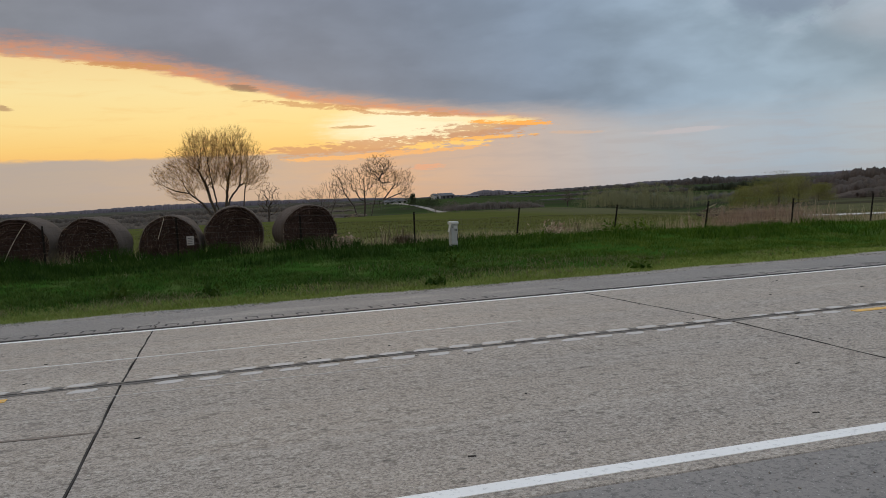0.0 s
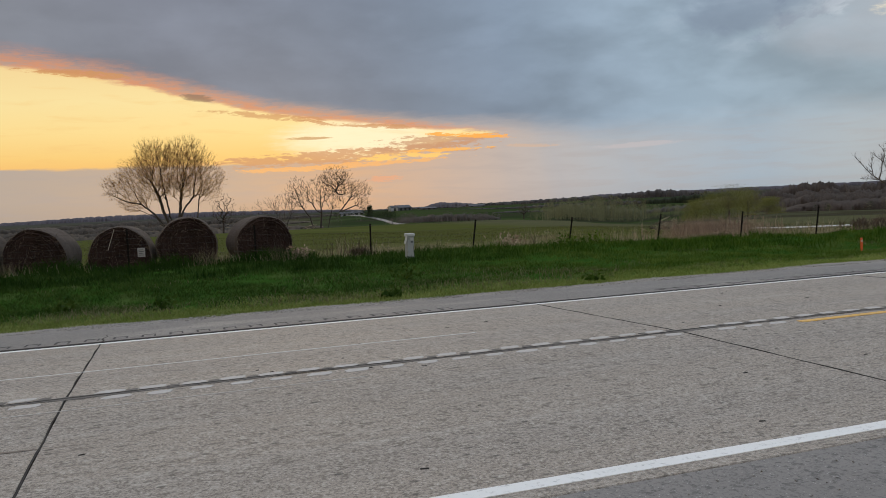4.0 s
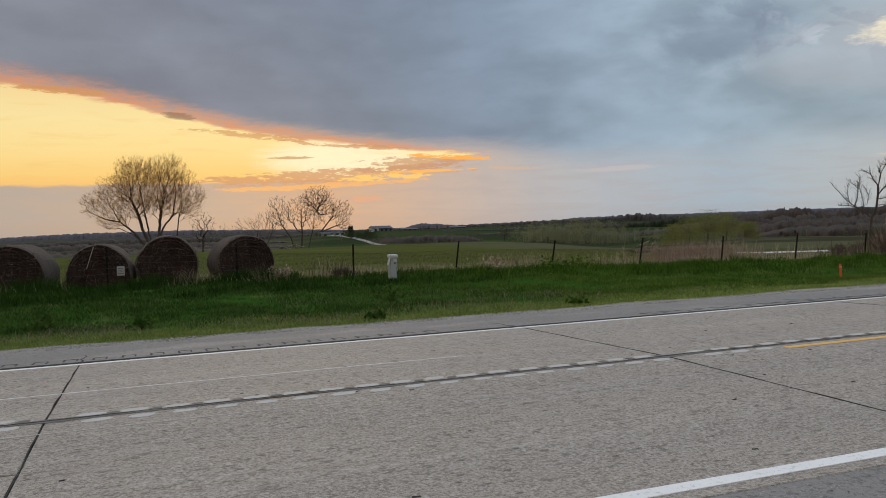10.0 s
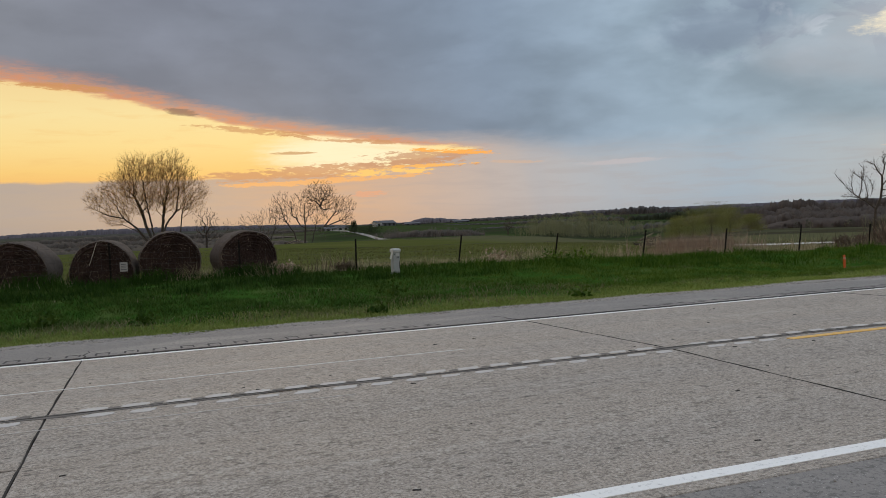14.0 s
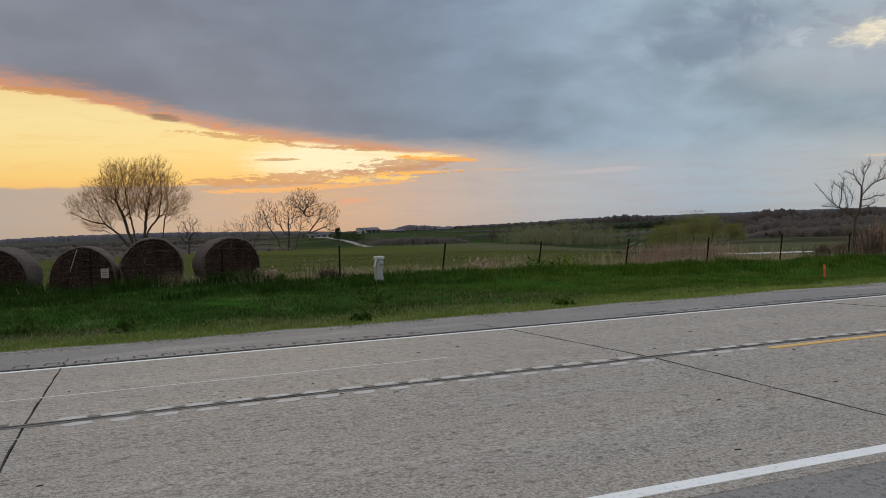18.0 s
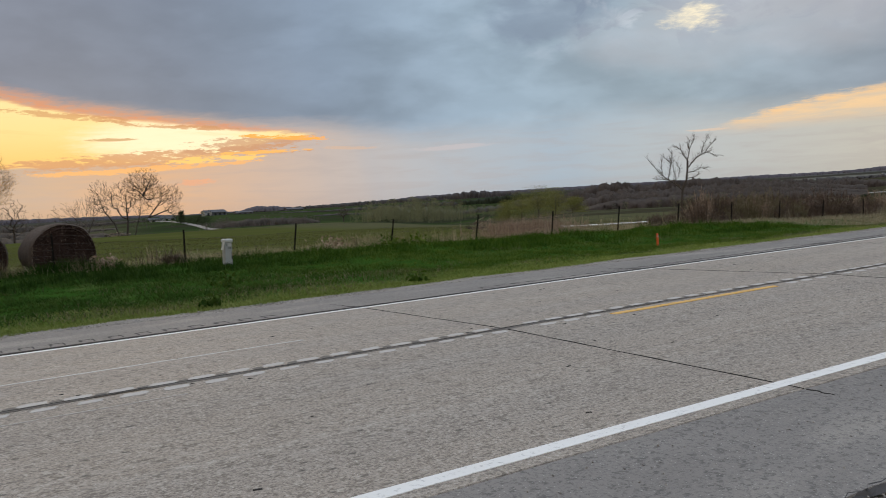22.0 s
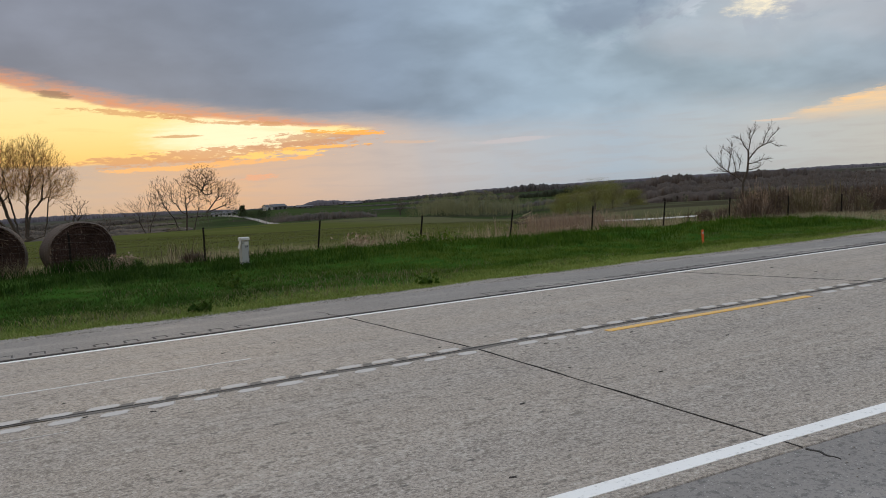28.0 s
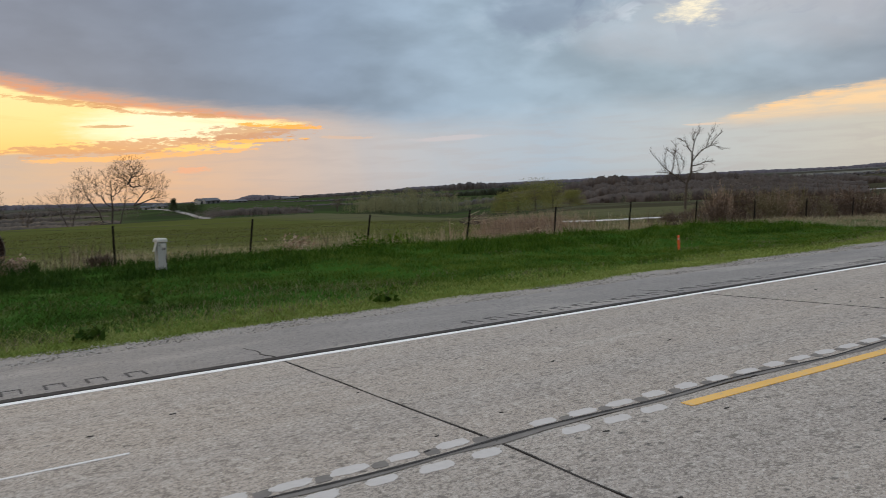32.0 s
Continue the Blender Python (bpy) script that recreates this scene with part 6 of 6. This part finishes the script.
for d, top in ((420, ((36.6, -0.25), (38.5, 0.02), (40.5, 0.12), (42.0, 0.4), (43.2, 0.70), (44.6, 0.76), (45.5, 0.52), (46.4, 0.44), (47.8, 0.6), (50, 0.54), (53, 0.36), (56, 0.16), (59, -0.05), (61.5, -0.4))),
               (350, ((40.6, -0.3), (42.0, 0.06), (44.6, 0.36), (46.4, 0.12), (48, 0.26), (51, 0.2), (54, 0.1), (57, -0.2), (60, -0.55))),
               (295, ((40.2, -0.85), (42.2, -0.35), (44, 0.0), (46, -0.2), (48, -0.05), (51, -0.16), (54, -0.2), (57, -0.5), (60, -0.9))),
               (245, ((41.8, -1.15), (43.4, -0.72), (45, -0.55), (46, -0.62), (48, -0.45), (51, -0.5), (54, -0.55), (57, -0.8), (60, -1.1)))):
    canopy("bare_woods", d, 40, top, BAREWOOD, "grey-brown bare woods rising from the valley", 4.2, 0.36)
canopy("hedge_woods", 900, 40, ((57, 0.18), (59, 0.10), (61, 0.14), (64, 0.2), (66, 0.24), (69, 0.22), (71, 0.28), (80, 0.3)), HEDGEWOOD, "dark hedge across the far fields", 6, 0.7)
canopy("hedge_woods", 560, 20, ((61.8, -0.2), (62.6, -0.02), (64, -0.18), (65.6, 0.0), (68, 0.02), (71, 0.1)), HEDGEWOOD, "dark hedge across the far fields", 4, 0.7)
woods("twiggy_woods", join(belt(240, 42, 58, 262, 330, 4.2, 6.2, 0.8), belt(90, -12, 10, 360, 420, 4.6, 6.8, 0.9), belt(130, 15.8, 22.8, 296, 345, 2.6, 4.2, 0.9)), GREYWOOD, "pale bare tree crowns before the valley woods", 120, 0.2)
woods("budding_woods", join(belt(120, 26.2, 33.2, 300, 345, 6.8, 8.8, 0.6), belt(50, 26.6, 33.0, 285, 300, 3.2, 5.0, 0.8), belt(40, 33.4, 36, 300, 360, 3.0, 4.6, 0.8), belt(24, 37, 42, 200, 260, 2.8, 4.4, 0.8), belt(20, 48, 57, 220, 250, 2.6, 4.2, 0.8)), OLIVE, "pale olive budding poplars in the valley", 340, 0.12)
woods("cedar_bushes", join(belt(60, 13.6, 15.6, 385, 425, 2.6, 4.6, 1.3), belt(24, 11.5, 13.6, 520, 600, 3.0, 5.0, 1.2), belt(24, 27, 33, 250, 270, 1.2, 2.0, 1.4), belt(9, 44, 56, 215, 245, 1.6, 3.0, 0.7)), CEDAR, "dark cedar bushes in the hollow", 160, 0.26)


# thickets along the fence further east
def thicket(name, n, a0, a1, y0, y1, h, mat, label, w=0.012):
    az_ = np.clip(rng.normal((a0 + a1) / 2, (a1 - a0) / 3.4, n), a0 - 1.5, a1 + 1.5)
    y = rng.uniform(y0, y1, n)
    x = EYE[0] + (y - EYE[1]) * np.tan(np.radians(az_))
    clump = np.abs(np.sin(x * 0.83 + y * 0.4) * np.sin(x * 0.31 + 1 + y * 0.2))
    keep = rng.random(n) < 0.10 + clump * clump * 1.6
    x, y, clump = x[keep], y[keep], clump[keep]
    return blades(name, x, y, ground_z(x, y), h * (0.25 + 1.2 * clump), w, mat, label, 0.5, "brush")


thicket("russet_brush", 8000, 34.5, 40.5, 18.6, 24.0, 0.58, RUSSET, "tall russet grass heap behind the fence", 0.014)
thicket("brown_brush", 9000, 49.0, 62.0, 18.0, 22.0, 0.6, BRUSH, "tall brown weeds and briars along the fence", 0.022)
thicket("dry_brush", 5000, 40.0, 67.0, 17.8, 22.0, 0.42, DRY, "tall dry weeds along the fence", 0.016)
thicket("dry_brush", 2200, 13, 31.0, 18.0, 20.0, 0.42, DRY, "sparse dry stems along the fence", 0.009)
thicket("dark_stems", 2200, 47.0, 62.0, 18.5, 24.0, 0.6, TWIG, "bare dark stems among the brush", 0.02)
thicket("dark_stems", 700, -14, 24.0, 18.0, 19.0, 0.5, TWIG, "sparse dark weed stems along the fence", 0.012)


def weed(name, place, h, mat, label, n=60):
    """A low leafy weed in the verge."""
    t = thing(name, label, "weed", pose(place[0], place[1], gz(*place)))
    c = rng.normal(0, 1, (n, 3)) * np.array([h * 0.5, h * 0.5, h * 0.25]) + np.array([0, 0, h * 0.5])
    c[:, 2] = np.abs(c[:, 2])
    part("leaves", leaf_cloud("leaves", c, 0.06, mat), mat, t)
    return t


for wx, wy, h in ((0.35, 11.6, 0.35), (-1.2, 7.6, 0.22), (-5.4, 9.0, 0.25), (3.3, 7.7, 0.2), (-7.2, 10.0, 0.3), (8.3, 16.2, 0.4), (7.3, 16.4, 0.45)):
    weed("weed", (wx, wy), h, GRASS, "low dark leafy weed in the verge", 90)
for wx, wy, h in ((-1.4, 17.9, 0.42), (6.0, 18.0, 0.5), (14.6, 17.6, 0.3)):
    weed("dry_weed", (wx, wy), h, RUSSET, "brown dry weed clump at the fence", 160)


# ---------------------------------------------------------------- farm and lanes
def shed(az_, d, length, depth, wall, roof, turn, mats, label, doors=0):
    x, y = at_bearing(az_, d)
    b = thing("farm_building", label, "barn", pose(x, y, gz(x, y) - 0.4, 0, 0, turn))
    L, D = length / 2, depth / 2
    front = part("wall", Shape().box((-L, -D, 0), (L, -D + 0.2, wall)), mats[0], b)
    part("wall", Shape().box((-L, D - 0.2, 0), (L, D, wall)), mats[0], b)
    for sg in (-1, 1):
        s = Shape()
        x0, x1 = (sg * L - 0.2 * (sg > 0), sg * L + 0.2 * (sg < 0))
        v = [(xx, yy, zz) for xx in (x0, x1) for yy, zz in ((-D, 0), (D, 0), (D, wall), (0, wall + roof), (-D, wall))]
        s.add(v, [(4, 3, 2, 1, 0), (5, 6, 7, 8, 9)] + [(i, (i + 1) % 5, 5 + (i + 1) % 5, 5 + i) for i in range(5)])
        part("gable_wall", s, mats[1], b, "pale gable end" if mats[1] is BARNWHITE else "")
    for sg in (-1, 1):
        s = Shape()
        o = 0.5
        v = [(-L - o, 0, wall + roof), (L + o, 0, wall + roof), (L + o, sg * (D + o), wall - roof * o / D), (-L - o, sg * (D + o), wall - roof * o / D)]
        v += [(p[0], p[1], p[2] + 0.15) for p in v]
        s.add(v, [(0, 1, 2, 3), (7, 6, 5, 4), (0, 4, 5, 1), (1, 5, 6, 2), (2, 6, 7, 3), (3, 7, 4, 0)])
        part("roof", s, mats[2], b)
    for i in range(doors):
        part("door", Shape().box((-L + 3 + i * (length - 5) / max(1, doors - 1) - 1, -D - 0.08, 0.3), (-L + 3 + i * (length - 5) / max(1, doors - 1) + 1, -D - 0.01, wall * 0.75)), DARK, front)
    return b


shed(16.1, 620, 13.5, 7, 2.6, 1.7, 24, (BARNGREY, BARNWHITE, ROOFING), "long grey barn with a white gable end", 3)
shed(15.35, 612, 3.0, 4.2, 3.4, 1.2, 24, (BARNWHITE, BARNWHITE, ROOFING), "tall narrow white feed house beside a barn", 1)
shed(12.9, 590, 9, 6, 2.0, 1.5, 5, (BARNWHITE, BARNWHITE, ROOFING), "small white farmhouse among trees", 2)
shed(12.1, 580, 8, 6, 1.8, 1.2, -10, (BARNWHITE, BARNGREY, ROOFING), "small pale farm shed", 1)
shed(17.9, 760, 16, 7, 1.6, 1.0, 8, (BARNGREY, BARNGREY, ROOFING), "distant low grey farm shed", 3)
shed(21.4, 900, 20, 8, 1.8, 1.2, 8, (BARNGREY, BARNGREY, ROOFING), "distant low grey farm shed", 2)
shed(69.65, 165, 6.2, 2.4, 1.05, 0.2, 8, (BARNWHITE, BARNWHITE, ROOFING), "low white trailer under a bare oak", 1)
for a, d in ((62.4, 900), (64.9, 950), (66.2, 1000), (60.8, 1100), (63.6, 860)):
    shed(a, d, 9, 6, 2.2, 1.6, 15, (BARNWHITE, BARNWHITE, ROOFING), "distant white house on the ridge", 1)


def lane(pts, width, label, rise=0.1, mat=LANE, low=0.12):
    """A narrow gravel lane laid over the ground; pts: bearing, distance, lift."""
    v, f = [], []
    ctrl = [at_bearing(a, d) for a, d in pts]
    line = []
    for (ax, ay), (bx, by) in zip(ctrl[:-1], ctrl[1:]):
        line += [(ax + (bx - ax) * t, ay + (by - ay) * t) for t in np.linspace(0, 1, 16, endpoint=False)]
    line.append(ctrl[-1])
    for i, (x, y) in enumerate(line):
        x2, y2 = line[min(i + 1, len(line) - 1)]
        x1, y1 = line[max(i - 1, 0)]
        n = Vector((y1 - y2, x2 - x1, 0)).normalized() * width / 2
        for sg, lift in ((-1, -0.1), (-0.85, low), (0.85, low + rise), (1, -0.1)):
            px, py = x + n.x * sg, y + n.y * sg
            v.append((px, py, gz(px, py) + lift))
        if i:
            f += [(4 * i - 4 + j, 4 * i - 3 + j, 4 * i + 1 + j, 4 * i + j) for j in range(3)]
    ob = part("gravel_lane", Shape().add(v, f), mat)
    return tagged(ob, label, "road", kind="structure")


lane([(39.6, 62), (43.5, 61.5), (46.5, 62), (52, 64)], 0.8, "pale narrow concrete lane behind the fence", 0.04, CHALK, 0.03)
lane([(53, 322), (59.4, 318), (66, 322), (74.5, 335)], 3.0, "pale gravel road crossing the far slope", 0.2)
lane([(59.2, 152), (62, 150), (65.5, 152)], 1.0, "pale farm track below the slope", 0.05)
lane([(11.8, 600), (13.1, 520), (13.7, 440), (14.8, 372), (15.5, 322), (16.2, 300)], 2.0, "pale winding farm lane on the slope", 0.3)


# ---------------------------------------------------------------- heaps behind the fence
def stick_heap(place, w, h, n, label):
    """A heap of broken branches."""
    heap = thing("brush_pile", label, "brush pile", pose(place[0], place[1], gz(*place)))
    rnd = random.Random(9)
    for k in range(n):
        a = rnd.uniform(0, math.pi)
        c = Vector((rnd.gauss(0, w * 0.28), rnd.gauss(0, w * 0.15), 0))
        c.z = abs(rnd.gauss(0, h * 0.35)) * max(0.2, 1 - abs(c.x) / w)
        t = Vector((math.cos(a), math.sin(a) * 0.5, rnd.uniform(-0.3, 0.6))) * rnd.uniform(0.3, 0.7)
        s = Shape().tube([c - t, c + t * 0.2 + Vector((0, 0, rnd.uniform(-0.05, 0.08))), c + t], [0.035, 0.028, 0.012], 5)
        part("branch", s, rnd.choice((BARK, TWIG, DRY)), heap)
    return heap


stick_heap(at_bearing(34.6, 60), 2.4, 1.0, 60, "heap of grey broken branches behind the fence")
stick_heap(at_bearing(9.6, 120), 2.6, 0.6, 26, "low pale heap of branches in the pasture")
